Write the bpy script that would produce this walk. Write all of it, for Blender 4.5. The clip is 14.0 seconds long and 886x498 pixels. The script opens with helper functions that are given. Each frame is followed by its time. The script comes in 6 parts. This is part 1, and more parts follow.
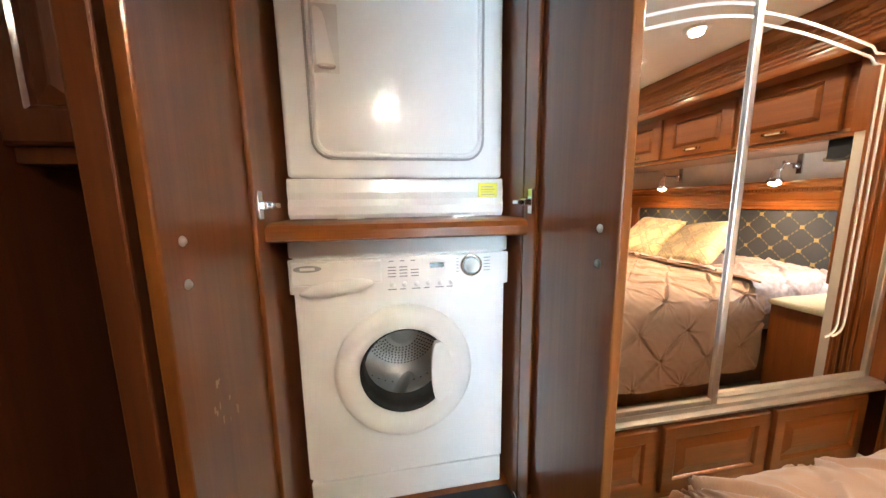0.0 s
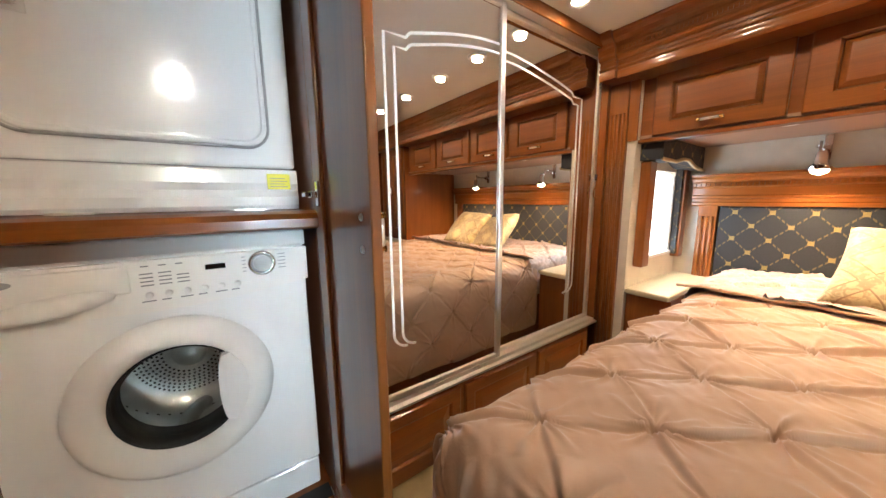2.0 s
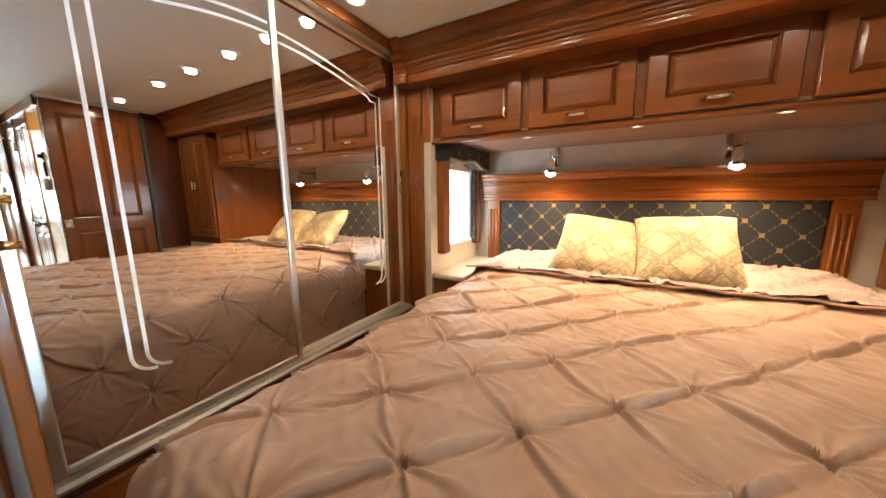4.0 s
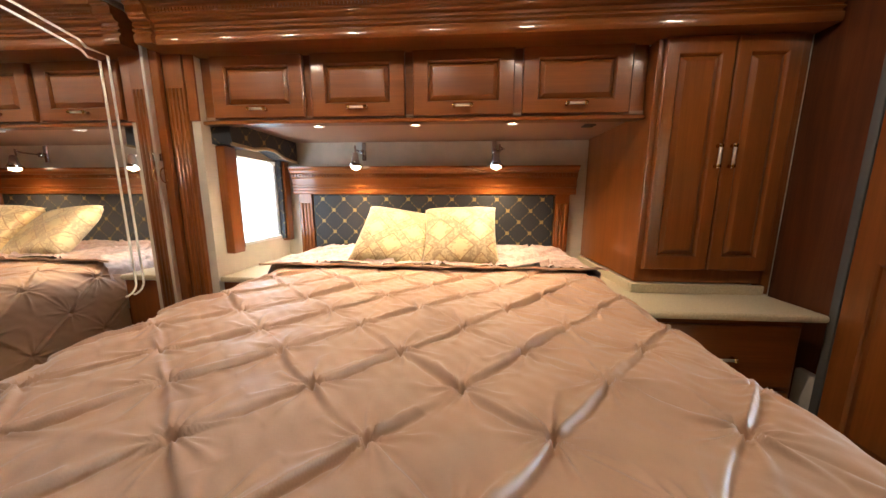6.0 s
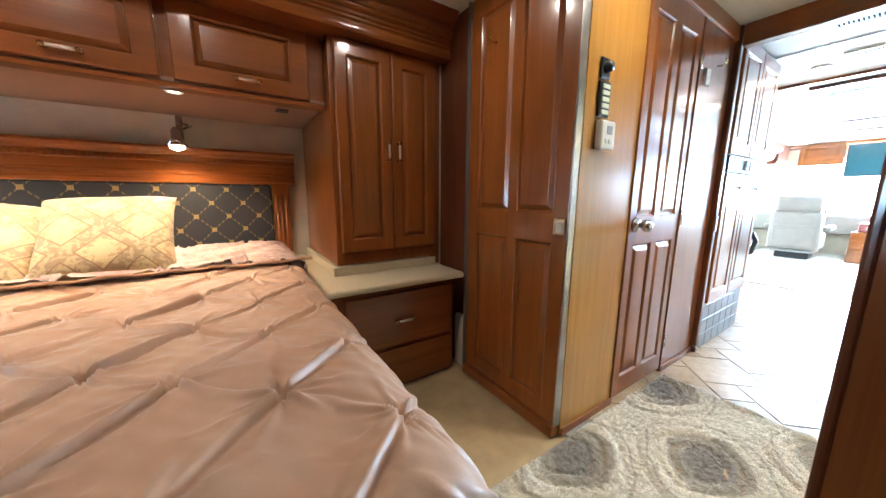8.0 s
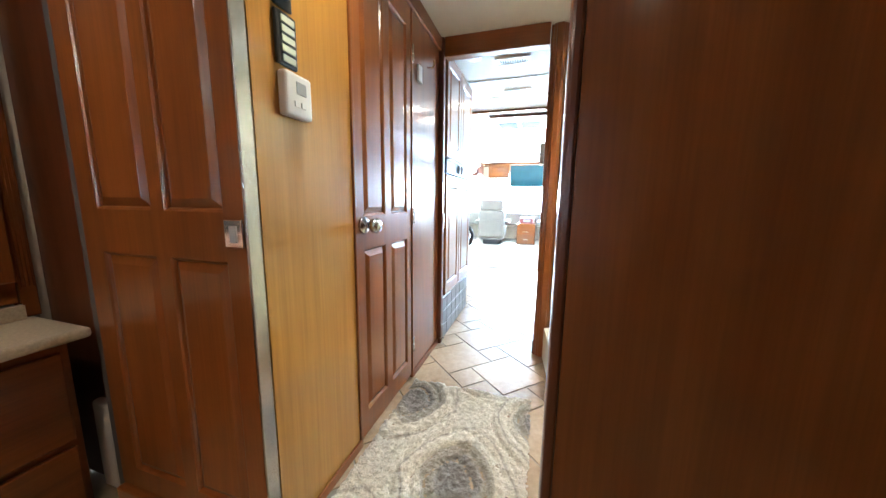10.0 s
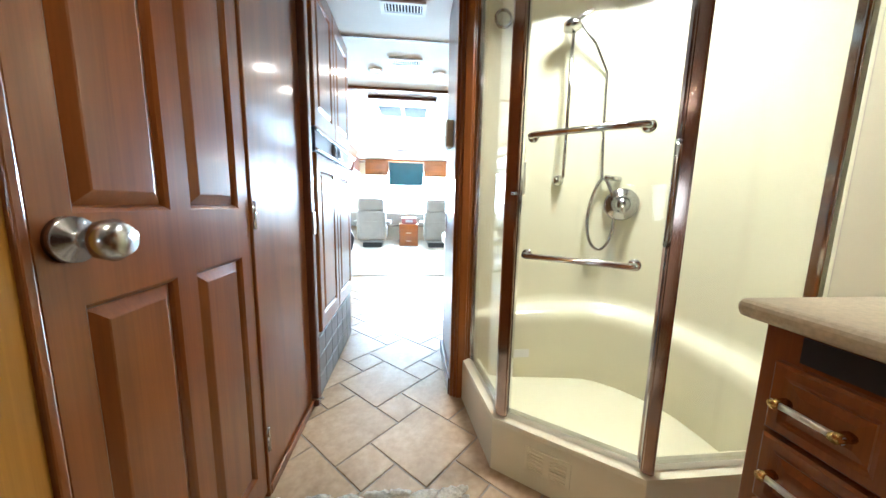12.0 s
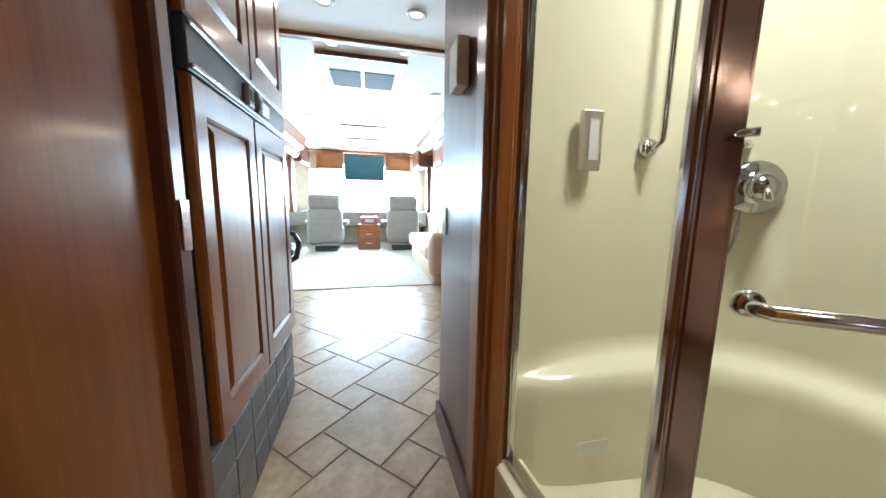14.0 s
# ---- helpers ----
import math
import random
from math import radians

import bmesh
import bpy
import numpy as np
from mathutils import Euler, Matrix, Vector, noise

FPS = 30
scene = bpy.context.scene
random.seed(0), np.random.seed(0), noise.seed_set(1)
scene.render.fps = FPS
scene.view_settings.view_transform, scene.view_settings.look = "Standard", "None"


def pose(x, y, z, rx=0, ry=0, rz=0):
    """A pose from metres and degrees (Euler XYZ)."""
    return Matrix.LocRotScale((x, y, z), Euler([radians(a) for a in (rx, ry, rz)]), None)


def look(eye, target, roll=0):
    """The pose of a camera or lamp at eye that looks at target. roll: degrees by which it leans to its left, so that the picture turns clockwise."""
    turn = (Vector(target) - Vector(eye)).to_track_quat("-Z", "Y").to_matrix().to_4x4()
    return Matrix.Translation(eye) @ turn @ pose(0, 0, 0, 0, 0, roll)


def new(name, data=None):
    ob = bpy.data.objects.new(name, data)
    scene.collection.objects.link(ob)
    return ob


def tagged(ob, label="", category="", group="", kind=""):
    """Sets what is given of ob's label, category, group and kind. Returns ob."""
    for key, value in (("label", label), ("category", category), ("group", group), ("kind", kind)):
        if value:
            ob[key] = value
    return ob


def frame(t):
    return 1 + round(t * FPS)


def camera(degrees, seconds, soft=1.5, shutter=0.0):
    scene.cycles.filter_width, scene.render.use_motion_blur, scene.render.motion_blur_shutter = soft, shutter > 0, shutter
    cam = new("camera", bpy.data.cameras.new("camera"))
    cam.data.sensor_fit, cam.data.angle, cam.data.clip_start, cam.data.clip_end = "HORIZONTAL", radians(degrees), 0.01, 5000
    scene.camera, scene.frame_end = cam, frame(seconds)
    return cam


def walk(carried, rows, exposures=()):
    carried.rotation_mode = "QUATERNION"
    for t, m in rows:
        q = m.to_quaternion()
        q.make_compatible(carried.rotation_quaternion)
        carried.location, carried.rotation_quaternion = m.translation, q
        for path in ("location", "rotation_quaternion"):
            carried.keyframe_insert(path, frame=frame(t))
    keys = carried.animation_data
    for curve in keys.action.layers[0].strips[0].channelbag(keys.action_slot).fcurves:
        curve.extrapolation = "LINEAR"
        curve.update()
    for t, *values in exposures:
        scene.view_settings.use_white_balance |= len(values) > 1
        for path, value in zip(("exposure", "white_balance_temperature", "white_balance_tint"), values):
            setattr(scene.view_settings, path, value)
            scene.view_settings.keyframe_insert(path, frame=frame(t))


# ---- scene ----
cam = camera(109.7, 14.0)
METRES, EYE, TILT, LEAN, TURN = 3.1, 1.165, 0.0, 0.0, -9.8
ROWS = [
    (0.0, 0.0, 0.0, 0.0, -0.12, -8.36, 0.81),
    (0.5, 0.0117, -0.0021, -0.0014, -6.4, -8.57, 0.89),
    (1.0, 0.0246, -0.0063, -0.0025, -13.03, -8.71, 0.83),
    (1.5, 0.0384, -0.0115, -0.0043, -19.69, -8.82, 0.8),
    (2.0, 0.054, -0.0196, -0.0054, -26.16, -9.07, 0.6),
    (2.5, 0.0728, -0.031, -0.0085, -32.62, -9.12, 0.54),
    (3.0, 0.0914, -0.0451, -0.0117, -38.9, -9.21, 0.53),
    (5.5, 0.1691, -0.154, -0.0262, -69.71, -9.45, 0.02),
    (6.0, 0.1783, -0.184, -0.0309, -76.0, -9.5, -0.14),
    (6.5, 0.1838, -0.215, -0.0354, -82.04, -9.51, -0.2),
    (7.0, 0.1863, -0.2473, -0.0401, -89.39, -9.58, -0.13),
    (7.5, 0.1844, -0.2841, -0.0436, -100.36, -9.76, -0.0),
    (8.0, 0.1818, -0.323, -0.046, -113.5, -9.71, -0.36),
    (8.5, 0.1897, -0.3611, -0.0487, -125.26, -9.54, -0.43),
    (9.0, 0.202, -0.3992, -0.0498, -135.78, -9.35, -0.6),
    (11.5, 0.2994, -0.6, -0.0687, -171.57, -8.08, -0.85),
    (12.0, 0.323, -0.6493, -0.0688, -175.7, -8.13, -1.16),
    (12.5, 0.3437, -0.6974, -0.0726, -179.44, -8.14, -1.15),
    (13.0, 0.3599, -0.7482, -0.077, -184.56, -8.04, -1.17),
    (13.5, 0.3721, -0.8066, -0.08, -185.89, -8.11, -1.12),
    (14.0, 0.3863, -0.8699, -0.0823, -183.39, -8.16, -0.92),
]
walk(cam, [(t, pose(0, 0, EYE, TILT, LEAN, TURN) @ pose(METRES * x, METRES * y, METRES * z, 90 + pitch, roll, yaw)) for t, x, y, z, yaw, pitch, roll in ROWS],
     [(0.0, 0.95, 6250, 10), (1.5, 0.65, 6300, 10), (3.0, 0.2, 6350, 10), (6.0, 0.20, 6000, 10), (8.5, 0.2, 5500, 10), (12.0, -0.35, 5600, 10), (14.0, -1.0, 5700, 10)])

# ---- light and exposure ----
world = bpy.data.worlds.new("world")
scene.world = world
world.use_nodes = True
wn = world.node_tree.nodes
sky = wn.new("ShaderNodeTexSky")
sky.sky_type, sky.sun_disc = "NISHITA", False
sky.sun_elevation, sky.sun_rotation = radians(50), radians(200)
world.node_tree.links.new(sky.outputs[0], wn["Background"].inputs[0])
wn["Background"].inputs[1].default_value = 0.12
sun = new("sun", bpy.data.lights.new("sun", "SUN"))
sun.data.energy, sun.data.angle, sun.data.color = 3.0, radians(0.5), (1, 0.95, 0.88)
sun.matrix_world = look((0, 0, 20), (2.0, 8.0, 0))

WARM, SOFT, DAY = (1.0, 0.73, 0.43), (1.0, 0.85, 0.64), (0.62, 0.85, 1.0)


def lamp(name, place, target, watts, size, colour, tall=0.0, spread=180):
    data = bpy.data.lights.new(name, "AREA")
    data.energy, data.color, data.size = watts, colour, size
    data.shape, data.spread = "DISK", radians(spread)
    if tall:
        data.shape, data.size_y = "RECTANGLE", tall
    ob = new(name, data)
    ob.matrix_world = look(place, target)
    return ob


DOWN_X = 1.50
DOWN_Y = (0.76, 0.38, 0.0, -0.475, -0.97, -1.74)
for yy in DOWN_Y:
    lamp("downlight_lamp", (DOWN_X, yy, 1.955), (DOWN_X, yy, 0), 2.6, 0.055, SOFT, 0, 172)
for yy in (0.18, -0.37, -0.90):
    lamp("puck_lamp", (2.24, yy, 1.455), (2.24, yy, 0), 4.8, 0.045, WARM, 0, 130)
for yy in (0.10, -0.85):
    lamp("reading_lamp_bulb_light", (2.595, yy, 1.245), (2.50, yy, 0), 3.8, 0.035, WARM, 0, 140)
lamp("aisle_lamp", (0.02, -0.80, 1.955), (0.10, 0.95, 0.85), 1.7, 0.05, SOFT, 0, 60)
lamp("bed_window_light", (2.48, 0.70, 1.04), (2.3, -1.0, 0.75), 3.5, 0.40, DAY, 0.5)
lamp("bath_lamp", (0.84, -2.38, 1.95), (0.92, -2.38, 0), 4.6, 0.16, (1.0, 0.84, 0.56), 0, 140)
lamp("shower_lamp", (-0.10, -3.25, 1.95), (-0.12, -3.25, 0), 19.0, 0.2, (1.0, 0.93, 0.80), 0, 130)
lamp("windshield_light", (0.78, -10.1, 1.25), (0.78, -5.0, 0.9), 1700.0, 2.2, DAY, 0.95)
lamp("lounge_window_light_a", (2.55, -7.2, 1.2), (0.6, -7.0, 0.4), 95.0, 1.6, DAY, 0.7)
lamp("lounge_window_light_b", (-0.52, -7.0, 1.2), (1.2, -7.0, 0.4), 55.0, 1.2, DAY, 0.6)
lamp("under_cabinet_lamp", (-0.37, -5.5, 1.352), (-0.40, -5.5, 0), 9.0, 0.04, WARM, 0.5)
for xx, yy in ((0.94, -4.80), (0.44, -4.80), (0.95, -5.27), (0.45, -5.27)):
    lamp("galley_lamp", (xx, yy, 1.945), (xx, yy, 0), 3.0, 0.08, SOFT)


# ---- materials ----
def mat_nodes(name):
    m = bpy.data.materials.new(name)
    m.use_nodes = True
    return m, m.node_tree.nodes, m.node_tree.links, m.node_tree.nodes["Principled BSDF"]


def ramp(n, stops):
    r = n.new("ShaderNodeValToRGB")
    while len(r.color_ramp.elements) < len(stops):
        r.color_ramp.elements.new(0.5)
    for e, (p, c) in zip(r.color_ramp.elements, stops):
        e.position, e.color = p, (*c, 1)
    return r


def mixc(n, l, mode, fac, a, b):
    m = n.new("ShaderNodeMix")
    m.data_type, m.blend_type = "RGBA", mode
    for socket, value in ((m.inputs[0], fac), (m.inputs[6], a), (m.inputs[7], b)):
        if hasattr(value, "is_linked"):
            l.new(value, socket)
        elif isinstance(value, tuple):
            socket.default_value = (*value, 1)
        else:
            socket.default_value = value
    return m.outputs[2]


def coords(n, l, scale=(1, 1, 1), shift=True):
    tc, mp = n.new("ShaderNodeTexCoord"), n.new("ShaderNodeMapping")
    mp.inputs[3].default_value = scale
    if shift:
        oi, mul = n.new("ShaderNodeObjectInfo"), n.new("ShaderNodeVectorMath")
        mul.operation = "MULTIPLY"
        mul.inputs[1].default_value = (7.0, 5.0, 3.0)
        l.new(oi.outputs["Random"], mul.inputs[0])
        l.new(mul.outputs[0], mp.inputs[1])
    l.new(tc.outputs["Object"], mp.inputs[0])
    return mp.outputs[0]


def noise_tex(n, l, co, scale, detail=4, rough=0.55, twist=0.0):
    t = n.new("ShaderNodeTexNoise")
    t.inputs["Scale"].default_value, t.inputs["Detail"].default_value = scale, detail
    t.inputs["Roughness"].default_value, t.inputs["Distortion"].default_value = rough, twist
    l.new(co, t.inputs["Vector"])
    return t.outputs[0]


def bump(n, l, b, height, strength, dist=0.002):
    k = n.new("ShaderNodeBump")
    k.inputs["Strength"].default_value, k.inputs["Distance"].default_value = strength, dist
    l.new(height, k.inputs["Height"])
    l.new(k.outputs[0], b.inputs["Normal"])


def wood(name, dark, mid, light, axis="z", rough=0.30, coat=0.75):
    m, n, l, b = mat_nodes(name)
    long = {"x": (0.9, 14, 14), "y": (14, 0.9, 14), "z": (14, 14, 0.9)}[axis]
    fine = {"x": (3, 150, 150), "y": (150, 3, 150), "z": (150, 150, 3)}[axis]
    g = noise_tex(n, l, coords(n, l, long), 1.0, 5, 0.6, 0.8)
    r = ramp(n, [(0.2, dark), (0.5, mid), (0.85, light)])
    l.new(g, r.inputs[0])
    f = noise_tex(n, l, coords(n, l, fine), 1.0, 3, 0.6)
    fr = ramp(n, [(0.3, (0.84, 0.83, 0.82)), (0.65, (1.04, 1.04, 1.04))])
    l.new(f, fr.inputs[0])
    big = noise_tex(n, l, coords(n, l), 3.0, 3)
    br = ramp(n, [(0.1, (0.74, 0.72, 0.70)), (0.9, (1.15, 1.13, 1.1))])
    l.new(big, br.inputs[0])
    c = mixc(n, l, "MULTIPLY", 0.8, r.outputs[0], fr.outputs[0])
    c = mixc(n, l, "MULTIPLY", 0.7, c, br.outputs[0])
    l.new(c, b.inputs["Base Color"])
    rr = n.new("ShaderNodeMapRange")
    rr.inputs[3].default_value, rr.inputs[4].default_value = rough - 0.02, rough + 0.06
    l.new(big, rr.inputs[0])
    l.new(rr.outputs[0], b.inputs["Roughness"])
    b.inputs["Coat Weight"].default_value, b.inputs["Coat Roughness"].default_value = coat, 0.13
    b.inputs["Specular IOR Level"].default_value = 0.25
    bump(n, l, b, f, 0.05, 0.001)
    return m


def plain(name, colour, rough=0.5, metal=0.0, vary=0.10, scale=6.0, relief=0.05, grain=60.0, coat=0.0):
    m, n, l, b = mat_nodes(name)
    co = coords(n, l)
    v = noise_tex(n, l, co, scale, 4)
    r = ramp(n, [(0.3, tuple(k * (1 - vary) for k in colour)), (0.7, tuple(min(1, k * (1 + vary)) for k in colour))])
    l.new(v, r.inputs[0])
    l.new(r.outputs[0], b.inputs["Base Color"])
    b.inputs["Roughness"].default_value, b.inputs["Metallic"].default_value = rough, metal
    b.inputs["Coat Weight"].default_value = coat
    if relief:
        bump(n, l, b, noise_tex(n, l, co, grain, 3), relief, 0.002)
    return m


def glow(name, colour, strength):
    m, n, l, b = mat_nodes(name)
    b.inputs["Base Color"].default_value = (0.8, 0.8, 0.8, 1)
    b.inputs["Emission Color"].default_value = (*colour, 1)
    b.inputs["Emission Strength"].default_value = strength
    return m


def glass_mat(name, tint=(0.97, 0.99, 0.97)):
    m, n, l, b = mat_nodes(name)
    tr, gl, mx, lw = (n.new("ShaderNodeBsdfTransparent"), n.new("ShaderNodeBsdfGlossy"), n.new("ShaderNodeMixShader"), n.new("ShaderNodeLayerWeight"))
    tr.inputs[0].default_value = (*tint, 1)
    gl.inputs["Roughness"].default_value = 0.02
    lw.inputs[0].default_value = 0.5
    pw, ad = n.new("ShaderNodeMath"), n.new("ShaderNodeMath")
    pw.operation, pw.inputs[1].default_value = "POWER", 4.5
    ad.operation, ad.inputs[1].default_value = "ADD", 0.03
    l.new(lw.outputs["Facing"], pw.inputs[0])
    l.new(pw.outputs[0], ad.inputs[0])
    l.new(ad.outputs[0], mx.inputs[0])
    l.new(tr.outputs[0], mx.inputs[1])
    l.new(gl.outputs[0], mx.inputs[2])
    l.new(mx.outputs[0], n["Material Output"].inputs[0])
    return m


def lattice_fabric(name, ground, line, dot, cell=0.115):
    """A dark upholstery woven with a diagonal lattice of fine gold lines and a small flower at each crossing."""
    m, n, l, b = mat_nodes(name)
    tc = n.new("ShaderNodeTexCoord")
    sx = n.new("ShaderNodeSeparateXYZ")
    l.new(tc.outputs["Object"], sx.inputs[0])

    def op(kind, a, c=None):
        k = n.new("ShaderNodeMath")
        k.operation = kind
        for i, value in enumerate((a, c)):
            if value is None:
                continue
            if hasattr(value, "is_linked"):
                l.new(value, k.inputs[i])
            else:
                k.inputs[i].default_value = value
        return k.outputs[0]

    u = op("ADD", sx.outputs[0], sx.outputs[1])
    a = op("MULTIPLY", op("ADD", u, sx.outputs[2]), 0.7071 / cell)
    c = op("MULTIPLY", op("SUBTRACT", u, sx.outputs[2]), 0.7071 / cell)
    da = op("ABSOLUTE", op("SUBTRACT", op("FRACT", op("ADD", a, 50.5)), 0.5))
    dc = op("ABSOLUTE", op("SUBTRACT", op("FRACT", op("ADD", c, 50.5)), 0.5))
    dash = op("GREATER_THAN", op("FRACT", op("MULTIPLY", op("ADD", a, op("MULTIPLY", c, 1.0)), 4.0)), 0.35)
    lines = op("MULTIPLY", op("LESS_THAN", op("MINIMUM", da, dc), 0.035), dash)
    dots = op("LESS_THAN", op("ADD", da, dc), 0.15)
    col = mixc(n, l, "MIX", lines, ground, line)
    col = mixc(n, l, "MIX", dots, col, dot)
    wv = noise_tex(n, l, coords(n, l), 260, 2)
    wr = ramp(n, [(0.3, (0.75, 0.75, 0.75)), (0.7, (1.15, 1.15, 1.15))])
    l.new(wv, wr.inputs[0])
    l.new(mixc(n, l, "MULTIPLY", 1.0, col, wr.outputs[0]), b.inputs["Base Color"])
    b.inputs["Roughness"].default_value = 0.75
    bump(n, l, b, wv, 0.25, 0.001)
    return m


CH = ((0.160, 0.045, 0.008), (0.225, 0.066, 0.011), (0.30, 0.096, 0.017))
wood_z = wood("cherry_upright", *CH, "z")
wood_y = wood("cherry_along_y", *CH, "y")
wood_x = wood("cherry_along_x", *CH, "x")
ply_z = wood("cherry_veneer", (0.14, 0.042, 0.009), (0.20, 0.062, 0.012), (0.26, 0.088, 0.019), "z", 0.30, 0.7)
# lighter copy of the veneer, with the ceiling light's gold in its colour
lit_veneer_z = wood("lamplit_veneer", (0.40, 0.180, 0.024), (0.48, 0.230, 0.034), (0.54, 0.280, 0.048), "z", 0.28, 0.8)
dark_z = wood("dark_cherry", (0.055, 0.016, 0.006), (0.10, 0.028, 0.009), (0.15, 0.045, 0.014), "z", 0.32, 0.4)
white_enamel = plain("white_enamel", (0.80, 0.81, 0.80), 0.14, 0, 0.02, 3, 0.0)
white_plastic = plain("white_plastic", (0.78, 0.77, 0.74), 0.4, 0, 0.03, 5, 0.03)
grey_plastic = plain("grey_plastic", (0.35, 0.35, 0.35), 0.45)
dark_filter = plain("dark_filter_mesh", (0.05, 0.05, 0.05), 0.8, 0, 0.2, 40, 0.3, 200)
black = plain("black_plastic", (0.012, 0.012, 0.013), 0.4, 0, 0.2)
# black for rubber and vents, and for shade painted into gaps
gap_black = plain("gap_and_rubber_black", (0.008, 0.007, 0.007), 0.7)
chrome = plain("chrome", (0.75, 0.75, 0.76), 0.10, 1.0, 0.05, 8, 0.0)
# darker metal colour stands for the dim room mirrored in the valve
dark_chrome = plain("chrome_dark_reflection", (0.42, 0.42, 0.44), 0.12, 1.0, 0.05, 8, 0.0)
steel = plain("brushed_steel", (0.50, 0.50, 0.50), 0.25, 1.0, 0.12, 20, 0.06, 200)
aluminium = plain("satin_aluminium", (0.80, 0.77, 0.71), 0.36, 1.0, 0.06, 10, 0.04, 150)
nickel = plain("satin_nickel", (0.86, 0.85, 0.82), 0.30, 1.0, 0.04, 20, 0.0)
brass = plain("brass", (0.62, 0.40, 0.14), 0.22, 1.0, 0.10, 20, 0.0)
mirror_mat = plain("mirror_silver", (0.92, 0.90, 0.87), 0.0, 1.0, 0.0, 2, 0.0)
etched = plain("etched_white", (0.85, 0.84, 0.80), 0.55, 0, 0.02, 5, 0.0)
wallpaper = plain("pale_wallcovering", (0.60, 0.53, 0.43), 0.8, 0, 0.07, 9, 0.25, 180)
beige_cloth = plain("beige_wall_fabric", (0.34, 0.27, 0.16), 0.9, 0, 0.15, 14, 0.4, 220)
ceiling_mat = plain("ceiling_vinyl", (0.74, 0.72, 0.66), 0.7, 0, 0.03, 4, 0.12, 90)
soffit_mat = plain("soffit_vinyl", (0.30, 0.165, 0.10), 0.42, 0, 0.05, 4, 0.05)
floor_beige = plain("beige_vinyl_floor", (0.42, 0.31, 0.16), 0.65, 0, 0.12, 12, 0.3, 160)
carpet = plain("cream_carpet", (0.52, 0.47, 0.40), 0.95, 0, 0.10, 20, 0.6, 300)
counter_mat = plain("tan_solid_surface", (0.50, 0.42, 0.28), 0.35, 0, 0.14, 120, 0.03, 200)
fiberglass = plain("cream_fibreglass", (0.80, 0.76, 0.56), 0.22, 0, 0.02, 3, 0.02, 20, coat=0.5)
gloss_black = plain("black_glass", (0.01, 0.012, 0.014), 0.08, 0, 0.1, 4, 0.0)
leather = plain("taupe_leather", (0.17, 0.15, 0.125), 0.45, 0, 0.10, 6, 0.35, 120)
tan_leather = plain("tan_leather", (0.46, 0.33, 0.22), 0.42, 0, 0.10, 6, 0.35, 120)
yellow_paper = plain("yellow_sticker", (0.75, 0.70, 0.05), 0.5, 0, 0.03, 5, 0.0)
ink = plain("grey_print", (0.25, 0.25, 0.26), 0.6, 0, 0.0, 5, 0.0)
grout = plain("grey_grout", (0.27, 0.24, 0.20), 0.9, 0, 0.15, 30, 0.3, 200)
glass = glass_mat("clear_glass")
lens_warm = glow("lamp_lens", (1.0, 0.78, 0.48), 14.0)
lens_dim = glow("lamp_lens_unlit_edge", (1.0, 0.92, 0.8), 4.0)
daylight = glow("daylight_backdrop", (0.92, 0.97, 1.0), 12.0)
blind_mat = glow("backlit_blind", (0.95, 0.98, 1.0), 2.6)
hb_fabric = lattice_fabric("headboard_fabric", (0.018, 0.018, 0.021), (0.11, 0.078, 0.032), (0.24, 0.165, 0.055))


def satin_mat():
    m, n, l, b = mat_nodes("mauve_taupe_satin")
    co = coords(n, l, shift=False)
    v = noise_tex(n, l, co, 5, 4)
    r = ramp(n, [(0.3, (0.425, 0.252, 0.158)), (0.7, (0.500, 0.308, 0.198))])
    l.new(v, r.inputs[0])
    l.new(r.outputs[0], b.inputs["Base Color"])
    b.inputs["Roughness"].default_value = 0.45
    b.inputs["Specular IOR Level"].default_value = 0.4
    b.inputs["Sheen Weight"].default_value, b.inputs["Sheen Roughness"].default_value = 0.22, 0.3
    # bluish tint puts cool daylight into the cloth's sheen
    b.inputs["Sheen Tint"].default_value = (0.75, 0.80, 0.95, 1)
    w = noise_tex(n, l, co, 48, 4, 0.6, 1.0)
    bump(n, l, b, w, 0.14, 0.004)
    return m


satin = satin_mat()
sheet_mat = plain("pale_patterned_sheet", (0.46, 0.32, 0.27), 0.42, 0, 0.30, 30, 0.5, 45)


# ---- building helpers ----
ORIGIN = {}


def thing(name, place, label, category, group="", kind=""):
    ob = new(name)
    ob.location = place
    ob.empty_display_size = 0.05
    ORIGIN[ob] = Vector(place)
    return tagged(ob, label, category, group, kind)


def mesh_of(name, bm, material, smooth=False, base=(0, 0, 0)):
    for v in bm.verts:
        v.co -= Vector(base)
    bmesh.ops.recalc_face_normals(bm, faces=bm.faces[:])
    me = bpy.data.meshes.new(name)
    bm.to_mesh(me)
    bm.free()
    me.materials.append(material)
    if smooth:
        for p in me.polygons:
            p.use_smooth = True
    return me


def part(name, bm, material, parent, label="", smooth=False):
    base = ORIGIN[parent]
    ob = new(name, mesh_of(name, bm, material, smooth, base))
    ob.parent = parent
    ORIGIN[ob] = base
    if label:
        ob["label"] = label
    return ob


def solid(name, bm, material, label, category="", kind="", smooth=False, group=""):
    ob = new(name, mesh_of(name, bm, material, smooth))
    ORIGIN[ob] = Vector((0, 0, 0))
    return tagged(ob, label, category, group, kind)


